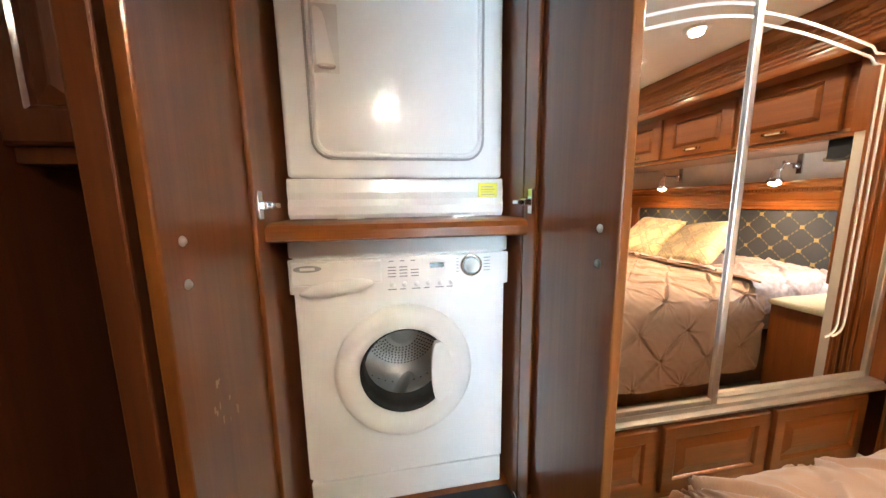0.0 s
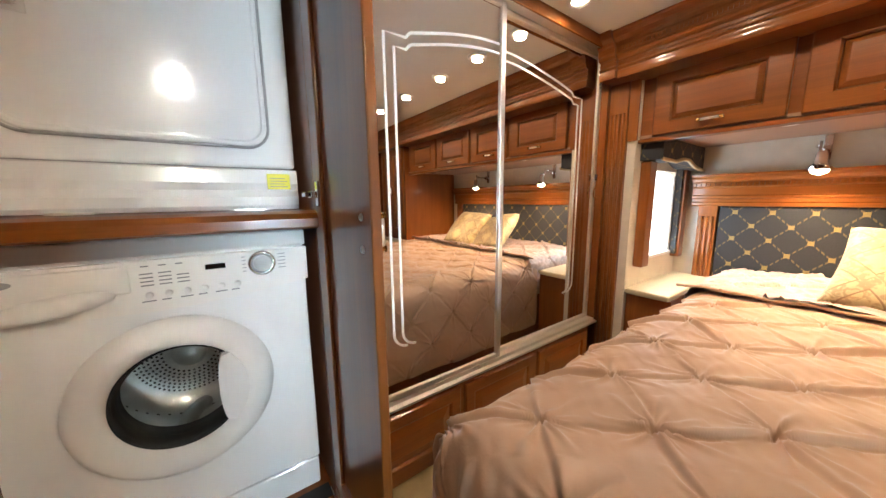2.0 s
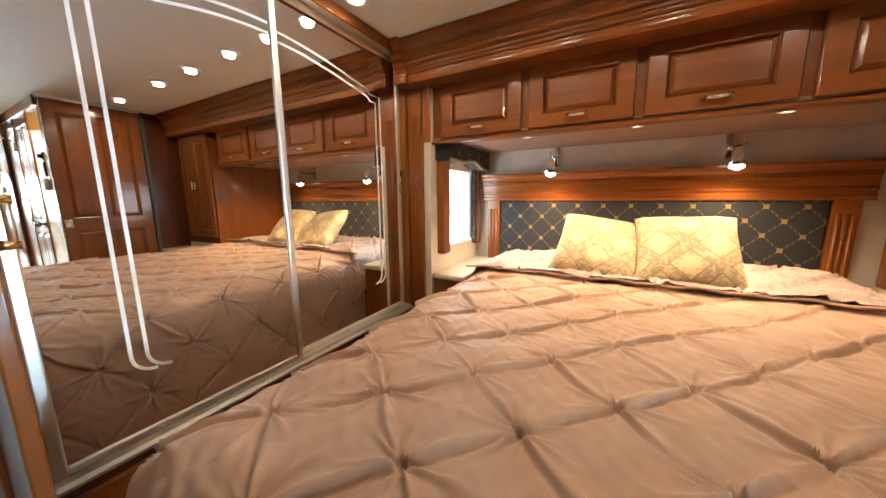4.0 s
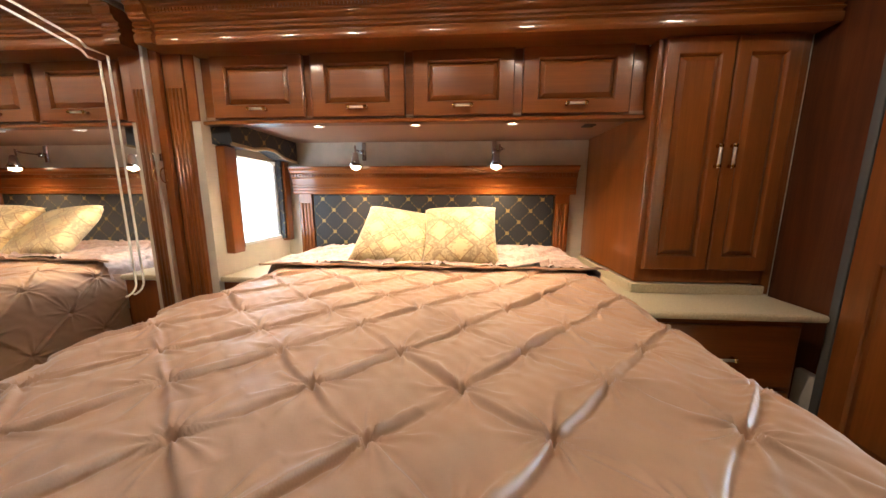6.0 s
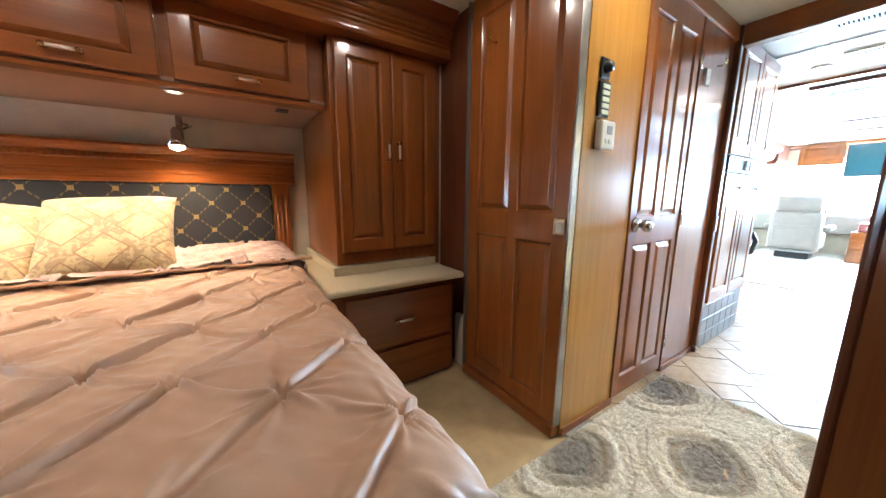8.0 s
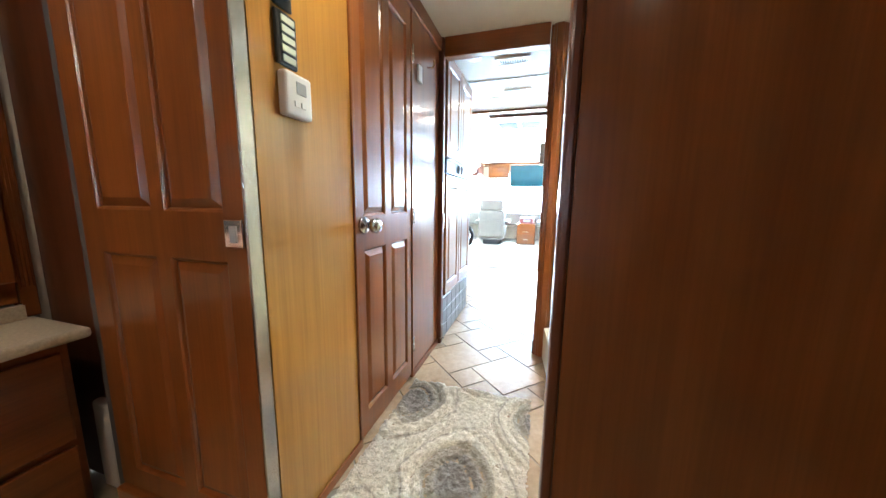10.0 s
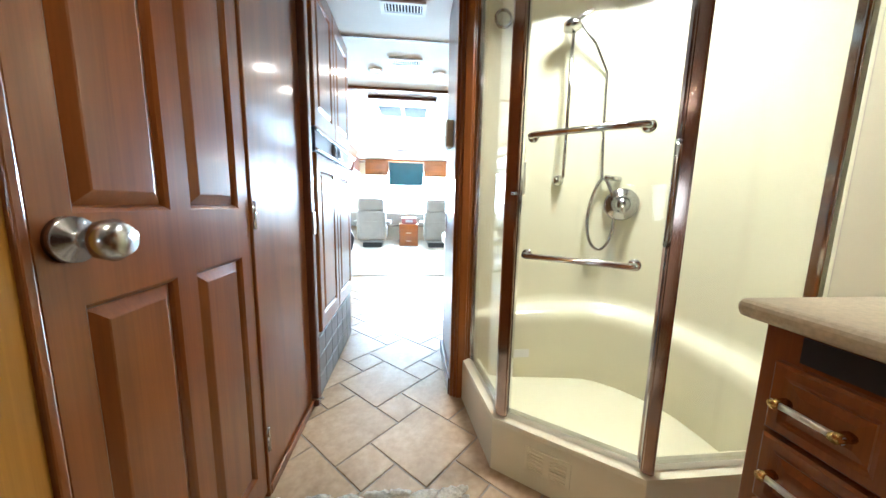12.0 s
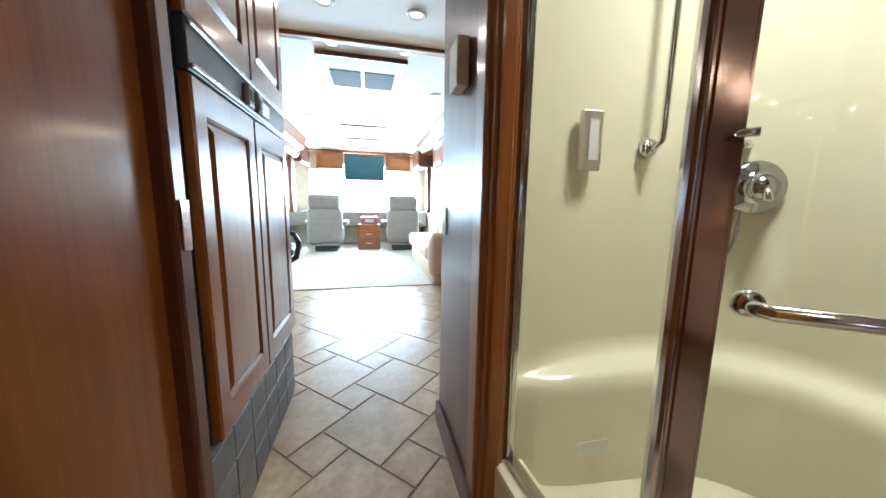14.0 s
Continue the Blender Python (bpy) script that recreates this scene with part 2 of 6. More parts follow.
def box(bm, x0, x1, y0, y1, z0, z1, bevel=0.0, seg=2):
    made = bmesh.ops.create_cube(bm, size=1.0)["verts"]
    for v in made:
        v.co = Vector(((x0 + x1) / 2 + v.co.x * (x1 - x0), (y0 + y1) / 2 + v.co.y * (y1 - y0), (z0 + z1) / 2 + v.co.z * (z1 - z0)))
    if bevel:
        edges = {e for v in made for e in v.link_edges}
        bmesh.ops.bevel(bm, geom=list(edges), offset=bevel, segments=seg, affect="EDGES", profile=0.5)
    return bm


def boxed(*a, **k):
    return box(bmesh.new(), *a, **k)


def prism(points, axis, a, b, bm=None):
    """A closed outline of 2D points swept from a to b along an axis (outline in the other two axes, in x, y, z order)."""
    bm = bm or bmesh.new()

    def at(p, q):
        return {"x": (q, p[0], p[1]), "y": (p[0], q, p[1]), "z": (p[0], p[1], q)}[axis]

    lo = [bm.verts.new(at(p, a)) for p in points]
    hi = [bm.verts.new(at(p, b)) for p in points]
    for i in range(len(points)):
        j = (i + 1) % len(points)
        bm.faces.new((lo[i], lo[j], hi[j], hi[i]))
    bm.faces.new(lo[::-1])
    bm.faces.new(hi)
    return bm


def tube(path, radius, sides=10, bm=None, closed=False):
    bm = bm or bmesh.new()
    pts = [Vector(p) for p in path]
    rings, ref = [], None
    for i, p in enumerate(pts):
        if closed:
            t = pts[(i + 1) % len(pts)] - pts[i - 1]
        else:
            t = pts[min(i + 1, len(pts) - 1)] - pts[max(i - 1, 0)]
        t.normalize()
        if ref is None:
            ref = Vector((0, 0, 1)) if abs(t.z) < 0.9 else Vector((1, 0, 0))
        s = t.cross(ref).normalized()
        ref = s.cross(t).normalized()
        rings.append([bm.verts.new(p + radius * (math.cos(k) * s + math.sin(k) * ref)) for k in (2 * math.pi * q / sides for q in range(sides))])
    pairs = list(zip(rings, rings[1:])) + ([(rings[-1], rings[0])] if closed else [])
    for a, b in pairs:
        for k in range(sides):
            bm.faces.new((a[k], a[(k + 1) % sides], b[(k + 1) % sides], b[k]))
    if not closed:
        bm.faces.new(rings[0][::-1])
        bm.faces.new(rings[-1])
    return bm


def lathe(profile, centre, axis="z", sides=32, bm=None, turn=None, caps=True):
    """Turns (radius, height) pairs round an axis through centre."""
    bm = bm or bmesh.new()
    rings = []
    for r, h in profile:
        ring = []
        for k in range(sides):
            a = 2 * math.pi * k / sides
            c, s = r * math.cos(a), r * math.sin(a)
            v = Vector({"z": (c, s, h), "y": (c, h, s), "x": (h, c, s)}[axis])
            if turn:
                v = turn @ v
            ring.append(bm.verts.new(v + Vector(centre)))
        rings.append(ring)
    for a, b in zip(rings, rings[1:]):
        for k in range(sides):
            bm.faces.new((a[k], a[(k + 1) % sides], b[(k + 1) % sides], b[k]))
    for ring in (rings[0], rings[-1]) if caps else ():
        if (ring[0].co - ring[sides // 2].co).length > 1e-4:
            bm.faces.new(ring)
    return bm


def facing(way, plane):
    """Maps (along, up, out) to the world for a face that looks along way from its plane."""
    return {"-x": lambda u, w, d: (plane - d, u, w), "+x": lambda u, w, d: (plane + d, u, w),
            "-y": lambda u, w, d: (u, plane - d, w), "+y": lambda u, w, d: (u, plane + d, w)}[way]


def panelled(f, cols, rows, thick=0.02, groove=0.009, slope=0.035):
    """A framed door: cols and rows are the edges of stiles and rails; every second cell both ways is a raised panel."""
    bm = bmesh.new()
    grid = {}

    def v(u, w, d):
        key = (round(u, 5), round(w, 5), round(d, 5))
        if key not in grid:
            grid[key] = bm.verts.new(f(u, w, d))
        return grid[key]

    e = 0.005
    cs, rs = list(cols), list(rows)
    cs[0], cs[-1], rs[0], rs[-1] = cs[0] + e, cs[-1] - e, rs[0] + e, rs[-1] - e
    for i in range(len(cs) - 1):
        for j in range(len(rs) - 1):
            a, b, c, d = cs[i], cs[i + 1], rs[j], rs[j + 1]
            loops = [[v(a, c, thick), v(b, c, thick), v(b, d, thick), v(a, d, thick)]]
            if i % 2 and j % 2:
                k = min(slope, (b - a) * 0.3, (d - c) * 0.3)
                for s, h in ((0.006, thick - groove * 0.4), (0.010, thick - groove), (0.010 + k, thick - 0.001), (0.013 + k, thick)):
                    loops.append([v(a + s, c + s, h), v(b - s, c + s, h), v(b - s, d - s, h), v(a + s, d - s, h)])
            for p, q in zip(loops, loops[1:]):
                for k in range(4):
                    bm.faces.new((p[k], p[(k + 1) % 4], q[(k + 1) % 4], q[k]))
            bm.faces.new(loops[-1])
    # outer edge and back
    def rim(us, ws, d):
        return [v(u, ws[0], d) for u in us] + [v(us[-1], w, d) for w in ws[1:]] + [v(u, ws[-1], d) for u in us[-2::-1]] + [v(us[0], w, d) for w in ws[-2:0:-1]]
    front = rim(cs, rs, thick)
    co, ro = [cols[0]] + cs[1:-1] + [cols[-1]], [rows[0]] + rs[1:-1] + [rows[-1]]
    side, back = rim(co, ro, thick - e), rim(co, ro, 0.0)
    for p, q in ((front, side), (side, back)):
        for k in range(len(p)):
            bm.faces.new((p[k], p[(k + 1) % len(p)], q[(k + 1) % len(p)], q[k]))
    bm.faces.new(back)
    return bm


def bar_handle(parent, f, u, w, length, upright, out=0.0):
    """A pull: a chrome bar with a brass foot at each end."""
    h = length / 2
    du, dw = (0, h) if upright else (h, 0)
    hd = part("handle", tube([f(u - du, w - dw, out + 0.022), f(u + du, w + dw, out + 0.022)], 0.0060, 10), nickel, parent, "chrome bar pull with brass ends", True)
    for s in (-0.85, 0.85):
        part("handle_foot", tube([f(u + s * du, w + s * dw, out - 0.001), f(u + s * du, w + s * dw, out + 0.029)], 0.0085, 10), brass, hd, "brass foot", True)
    return hd


def spot_ring(place, label, group, warm=True, r=0.045):
    x, y, z = place
    t = thing("ceiling_downlight", place, label, "downlight", group)
    part("trim_ring", lathe([(r * 0.78, z - 0.001), (r * 0.80, z - 0.008), (r, z - 0.010), (r * 1.25, z - 0.004), (r * 1.27, z)], (x, y, 0)), white_plastic if warm else white_enamel, t, "", True)
    part("lens", lathe([(0.0005, z - 0.006), (r * 0.78, z - 0.004), (r * 0.78, z - 0.001)], (x, y, 0)), lens_warm if warm else lens_dim, t, "lit round lens", True)
    return t


# ---- structure ----
XL, XR, YF, YR, TOP = -0.56, 2.10, -10.25, 1.75, 1.98
PY0, PY1 = -2.16, -2.115
solid("floor", boxed(XL - 0.05, 2.85, -6.25, YR, -0.10, -0.012), floor_beige, "beige vinyl floor of the bedroom and aisle", "floor", "structure")
solid("floor_carpet", boxed(XL - 0.05, 2.85, YF, -6.25, -0.10, 0.012, bevel=0.006), carpet, "cream carpet of the front lounge", "carpet", "structure")
solid("ceiling", boxed(XL - 0.05, 2.85, YF, YR, TOP, TOP + 0.06), ceiling_mat, "off-white padded vinyl ceiling", "ceiling", "structure")
solid("wall_left", boxed(XL - 0.06, XL, -6.2, PY1, 0, TOP), wallpaper, "side wall behind the shower and vanity", "wall", "structure")
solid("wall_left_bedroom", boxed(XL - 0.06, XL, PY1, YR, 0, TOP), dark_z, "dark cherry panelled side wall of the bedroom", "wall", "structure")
solid("wall_rear", boxed(XL, 2.85, 1.70, YR, 0, TOP), wallpaper, "rear wall behind the closets", "wall", "structure")
# bed slide-out: back wall, window end wall with an opening, far end wall
solid("wall_slide_back", boxed(2.80, 2.86, -2.20, 0.79, 0, TOP), wallpaper, "pale textured wall behind the bed", "wall", "structure")
bm = bmesh.new()
WX0, WX1, WZ0, WZ1 = 2.25, 2.68, 0.77, 1.31
box(bm, 2.06, WX0, 0.73, 0.79, 0, TOP)
box(bm, WX1, 2.80, 0.73, 0.79, 0, TOP)
box(bm, WX0, WX1, 0.73, 0.79, 0, WZ0)
box(bm, WX0, WX1, 0.73, 0.79, WZ1, TOP)
solid("wall_slide_window", bm, wallpaper, "pale textured end wall with the bedside window", "wall", "structure")
solid("wall_slide_end", boxed(2.06, 2.80, -2.20, -2.14, 0, TOP), wallpaper, "end wall of the bed slide-out", "wall", "structure")
solid("soffit", boxed(2.10, 2.80, -1.50, 0.73, 1.465, 1.48), soffit_mat, "glossy brown panel under the overhead cabinets", "panel", "structure")
# added panel keeps outside light from leaking past the column
solid("wall_behind_column", boxed(2.088, 2.15, 0.792, 1.70, 0, TOP), dark_z, "dark panel added to block outside light behind the corner column", "wall", "structure")
# partition between bedroom and bathroom, with the way through
solid("wall_partition", boxed(XL, 0.417, PY0, PY1, 0, TOP), ply_z, "glossy cherry veneer partition beside the aisle", "wall", "structure")
solid("partition_edge_trim", boxed(0.417, 0.437, PY0 - 0.004, PY1 + 0.004, 0, TOP, bevel=0.006), dark_z, "dark wooden edge strip of the partition", "trim", "structure")
solid("wall_right_front_of_slide", boxed(1.75, 2.10, -2.27, -2.205, 0, TOP), ply_z, "cherry wall behind the sliding door", "wall", "structure")
# corridor wall: veneer, swing door, veneer
CX = 1.105
bm = bmesh.new()
box(bm, CX, CX + 0.05, -2.565, -2.165, 0, TOP)
box(bm, CX, CX + 0.05, -3.095, -2.565, 1.915, TOP)
# lamplit stretch of the wall, painted golden
solid("wall_corridor", bm, lit_veneer_z, "glossy veneer corridor wall with golden lamplight in its colour", "wall", "structure")
solid("wall_corridor_front", boxed(CX, CX + 0.05, -3.544, -3.096, 0, TOP), ply_z, "glossy red-brown cherry veneer corridor wall", "wall", "structure")
# added unseen backing keeps the slits round the closed door dark
solid("wall_behind_corridor_door", boxed(CX + 0.055, CX + 0.08, -3.2, -2.5, 0, TOP), dark_z, "dark backing sheet added behind the corridor door", "wall", "structure")
solid("corridor_base_trim", boxed(CX - 0.010, CX - 0.001, -3.543, -3.10, 0, 0.035, bevel=0.003), wood_y, "low cherry skirting", "baseboard", "structure")
solid("corridor_base_trim_rear", boxed(CX - 0.010, CX - 0.001, -2.56, -2.17, 0, 0.035, bevel=0.003), wood_y, "low cherry skirting", "baseboard", "structure")
solid("corridor_top_trim", boxed(CX - 0.018, CX - 0.001, -3.543, -2.17, 1.895, 1.975, bevel=0.005), wood_y, "cherry trim under the ceiling", "trim", "structure")
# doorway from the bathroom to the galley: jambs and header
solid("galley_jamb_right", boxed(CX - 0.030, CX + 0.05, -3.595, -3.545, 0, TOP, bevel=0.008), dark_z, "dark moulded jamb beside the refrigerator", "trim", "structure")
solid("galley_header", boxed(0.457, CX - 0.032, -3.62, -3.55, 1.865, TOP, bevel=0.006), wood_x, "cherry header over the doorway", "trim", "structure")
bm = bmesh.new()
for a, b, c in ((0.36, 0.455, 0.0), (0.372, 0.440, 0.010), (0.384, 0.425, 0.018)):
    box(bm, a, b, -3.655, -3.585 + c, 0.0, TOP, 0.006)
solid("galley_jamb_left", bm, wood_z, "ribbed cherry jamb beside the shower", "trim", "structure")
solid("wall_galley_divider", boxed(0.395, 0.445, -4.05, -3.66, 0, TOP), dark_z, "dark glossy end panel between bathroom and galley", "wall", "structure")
solid("galley_divider_base", boxed(0.446, 0.462, -4.05, -3.60, 0, 0.09, bevel=0.004), dark_z, "dark skirting of the end panel", "baseboard", "structure")
# shower back walls are part of the shower; galley side walls
solid("wall_bath_front", boxed(XL, 0.395, -3.72, -3.665, 0, TOP), wallpaper, "wall between shower and galley", "wall", "structure")


def wall_with_window(name, x0, x1, y0, y1, wy0, wy1, wz0, wz1, label):
    b = bmesh.new()
    box(b, x0, x1, y0, wy0, 0, TOP)
    box(b, x0, x1, wy1, y1, 0, TOP)
    box(b, x0, x1, wy0, wy1, 0, wz0)
    box(b, x0, x1, wy0, wy1, wz1, TOP)
    solid(name, b, wallpaper, label, "wall", "structure")


wall_with_window("wall_lounge_left", XL - 0.06, XL, YF, -6.2, -7.9, -6.4, 0.85, 1.5, "lounge side wall with a window")
wall_with_window("wall_lounge_right", 2.60, 2.66, YF, -4.7, -8.1, -6.3, 0.8, 1.55, "slide-out wall of the lounge with a window")
solid("wall_fridge_back", boxed(1.85, 2.66, -4.70, -3.70, 0, TOP), wallpaper, "wall round the refrigerator", "wall", "structure")
bm = bmesh.new()
box(bm, XL, 2.60, YF - 0.06, YF, 0, 0.72)
box(bm, XL, 2.60, YF - 0.06, YF, 1.62, TOP)
box(bm, XL, -0.42, YF - 0.06, YF, 0.72, 1.62)
box(bm, 1.98, 2.60, YF - 0.06, YF, 0.72, 1.62)
solid("wall_windshield", bm, wallpaper, "front cap round the wide windshield", "wall", "structure")
solid("windshield_glass", boxed(-0.42, 1.98, YF - 0.035, YF - 0.027, 0.72, 1.62), glass, "wide clear windshield", "windshield", "structure").visible_shadow = False
solid("windshield_post", boxed(0.765, 0.795, YF - 0.05, YF - 0.005, 0.72, 1.62, bevel=0.005), grey_plastic, "narrow post in the middle of the windshield", "trim", "structure")
solid("ground", boxed(-300, 300, -300, 300, -1.1, -1.0), plain("pale_gravel", (0.42, 0.40, 0.37), 0.9, 0, 0.2, 3), "pale ground outside", "ground", "structure")
for nm, bb in (("backdrop_front", (-8, 10, -16.1, -16.0, -1, 7)), ("backdrop_side_a", (7.0, 7.1, -12, 4, -1, 5)), ("backdrop_side_b", (-7.1, -7.0, -12, 0, -1, 5))):
    solid(nm, boxed(*bb), daylight, "bright daylight outside the windows", "backdrop", "structure")

# ---- rear closet wall: laundry bay and mirrored wardrobe ----
LX0, LX1, LY = -0.305, 0.385, 0.87
bm = bmesh.new()
box(bm, LX0 - 0.05, LX0 - 0.004, LY, 1.69, 0.0, TOP - 0.004)
box(bm, LX1 + 0.004, LX1 + 0.05, LY, 1.69, 0.0, TOP - 0.004)
box(bm, LX0 - 0.004, LX1 + 0.004, LY + 0.01, 1.69, 0.02, 0.165)
solid("laundry_closet_frame", bm, wood_z, "cherry frame of the laundry closet", "closet", "structure")
# added black sheet stands for the shade deep in the closet
solid("laundry_closet_back", boxed(LX0, LX1, 1.60, 1.66, 0.17, TOP), gap_black, "black sheet added for the shade behind the laundry machines", "closet", "structure")
bm = bmesh.new()
prism([(LY - 0.045, 1.078), (LY - 0.045, 1.100), (LY - 0.035, 1.114), (LY - 0.015, 1.120), (1.55, 1.120), (1.55, 1.072), (LY - 0.035, 1.072)], "x", LX0 - 0.003, LX1 + 0.003, bm)
solid("laundry_shelf", bm, wood_x, "rounded cherry shelf between dryer and washer", "shelf", "structure")


def laundry_door(x0, x1, side, label):
    """An open cupboard door standing straight out from the bay; side is the way its inner face looks."""
    near, far = 0.485, LY - 0.012
    t = thing("cupboard_door", ((x0 + x1) / 2, near, 0.12), label, "cupboard door", "laundry closet doors")
    slab = part("door_panel", boxed(x0, x1, near, far, 0.13, TOP - 0.02, bevel=0.004), ply_z, t)
    xi = x1 if side > 0 else x0
    part("edge_strip", boxed(min(xi, xi + side * 0.012), max(xi, xi + side * 0.012), far - 0.075, far, 0.13, TOP - 0.02, bevel=0.004), wood_z, t)
    hg = part("hinge", boxed(min(xi + side * 0.012, xi + side * 0.030), max(xi + side * 0.012, xi + side * 0.030), far - 0.05, far - 0.008, 1.155, 1.175, bevel=0.003), chrome, t, "chrome concealed hinge")
    part("hinge_plate", boxed(min(xi + side * 0.012, xi + side * 0.018), max(xi + side * 0.012, xi + side * 0.018), far - 0.065, far - 0.040, 1.132, 1.200, bevel=0.002), chrome, hg)
    part("hinge_arm", boxed(min(xi + side * 0.030, xi + side * 0.042), max(xi + side * 0.030, xi + side * 0.042), far - 0.030, far + 0.010, 1.158, 1.172, bevel=0.003), chrome, hg)
    part("hinge", boxed(min(xi + side * 0.012, xi + side * 0.030), max(xi + side * 0.012, xi + side * 0.030), far - 0.05, far - 0.008, 0.205, 0.225, bevel=0.003), chrome, t, "chrome concealed hinge")
    for zz in (1.113, 1.045):
        part("screw", lathe([(0.0005, side * 0.005), (0.005, side * 0.0045), (0.0085, side * 0.001), (0.0085, 0)], (xi, near + 0.05, zz), "x", 12), nickel, t, "", True)
    fo = facing("-x" if side > 0 else "+x", x0 if side > 0 else x1)
    bar_handle(t, fo, near + 0.05, 1.079, 0.085, True)
    return t, slab


laundry_door(-0.335, -0.312, 1, "open cherry closet door with chrome hinge and scuffs")
tdoor, _ = laundry_door(0.398, 0.421, -1, "open cherry closet door with screws and vent")
bm = bmesh.new()
for k in range(9):
    z = 0.16 + 0.014 * k
    prism([(0.3975, z), (0.386, z - 0.007), (0.386, z - 0.003), (0.3975, z + 0.005)], "y", 0.62, 0.80, bm)
part("louvre", bm, wood_y, tdoor, "louvred vent")
bm = bmesh.new()
for k in range(11):
    u, w = random.gauss(0.585, 0.02), random.gauss(0.80, 0.03)
    box(bm, -0.3118, -0.3112, u, u + random.uniform(0.001, 0.005), w, w + random.uniform(0.004, 0.02))
scf = part("scuff", bm, plain("scuffed_finish", (0.33, 0.17, 0.09), 0.6), [o for o in scene.objects if o.name == "cupboard_door"][0], "pale scuff marks")
tagged(scf, kind="stuff")

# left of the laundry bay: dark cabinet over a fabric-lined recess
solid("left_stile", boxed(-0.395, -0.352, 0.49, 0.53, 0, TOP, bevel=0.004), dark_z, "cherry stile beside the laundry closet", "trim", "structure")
# shade of the gap behind the stile, built as a black strip
solid("left_stile_shadow_gap", boxed(-0.352, -0.337, 0.515, 0.86, 0, TOP), gap_black, "black strip standing for the shaded gap beside the closet door", "trim", "structure")
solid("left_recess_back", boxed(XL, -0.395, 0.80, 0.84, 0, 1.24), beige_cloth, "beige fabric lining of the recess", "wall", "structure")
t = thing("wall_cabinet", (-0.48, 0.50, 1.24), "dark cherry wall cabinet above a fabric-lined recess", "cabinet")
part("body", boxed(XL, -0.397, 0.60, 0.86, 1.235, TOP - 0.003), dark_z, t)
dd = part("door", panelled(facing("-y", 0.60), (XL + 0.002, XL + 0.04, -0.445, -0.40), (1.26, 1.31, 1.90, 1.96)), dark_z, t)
bar_handle(dd, facing("-y", 0.58), -0.425, 1.48, 0.12, True)

# wardrobe with sliding mirror doors
MX0, MX1, MY, MZ0, MZ1 = 0.455, 2.005, 0.90, 0.405, 1.945
bm = bmesh.new()
box(bm, LX1 + 0.052, 2.03, 0.955, 1.69, 0.0, TOP - 0.003)
box(bm, LX1 + 0.052, MX0 - 0.002, 0.905, 0.955, 0.0, TOP - 0.003)
solid("wardrobe_body", bm, wood_z, "cherry wardrobe carcass behind mirror doors", "wardrobe", "structure")
t = thing("wardrobe_base", (1.2, 0.92, 0.0), "cherry base with framed panels under mirrors", "cabinet base")
part("plinth", boxed(LX1 + 0.052, 2.03, 0.915, 0.954, 0.0, 0.372, bevel=0.003), wood_x, t)
for i in range(3):
    u = 0.47 + i * 0.52
    part("drawer_front", panelled(facing("-y", 0.914), (u, u + 0.05, u + 0.44, u + 0.49), (0.04, 0.09, 0.27, 0.32), 0.016), wood_x, t)
t = thing("mirror_door_track", (1.23, 0.9, 0.375), "satin aluminium track of the sliding mirror doors", "door track")
bm = bmesh.new()
prism([(0.862, 0.374), (0.862, 0.383), (0.880, 0.388), (0.884, 0.402), (0.954, 0.402), (0.954, 0.374)], "x", LX1 + 0.055, 2.03, bm)
part("sill_rail", bm, aluminium, t, "wide stepped sill rail")
part("top_rail", boxed(LX1 + 0.055, 2.03, 0.868, 0.954, 1.93, 1.972, bevel=0.004), aluminium, t)
part("side_rail", boxed(2.006, 2.03, 0.872, 0.954, 0.404, 1.929, bevel=0.003), wood_z, t, "cherry end strip")
solid("wardrobe_top_trim", boxed(LX1 + 0.055, 2.03, 0.855, 0.866, 1.925, 1.978, bevel=0.003), wood_x, "thin cherry trim above the mirror track", "trim", "structure")


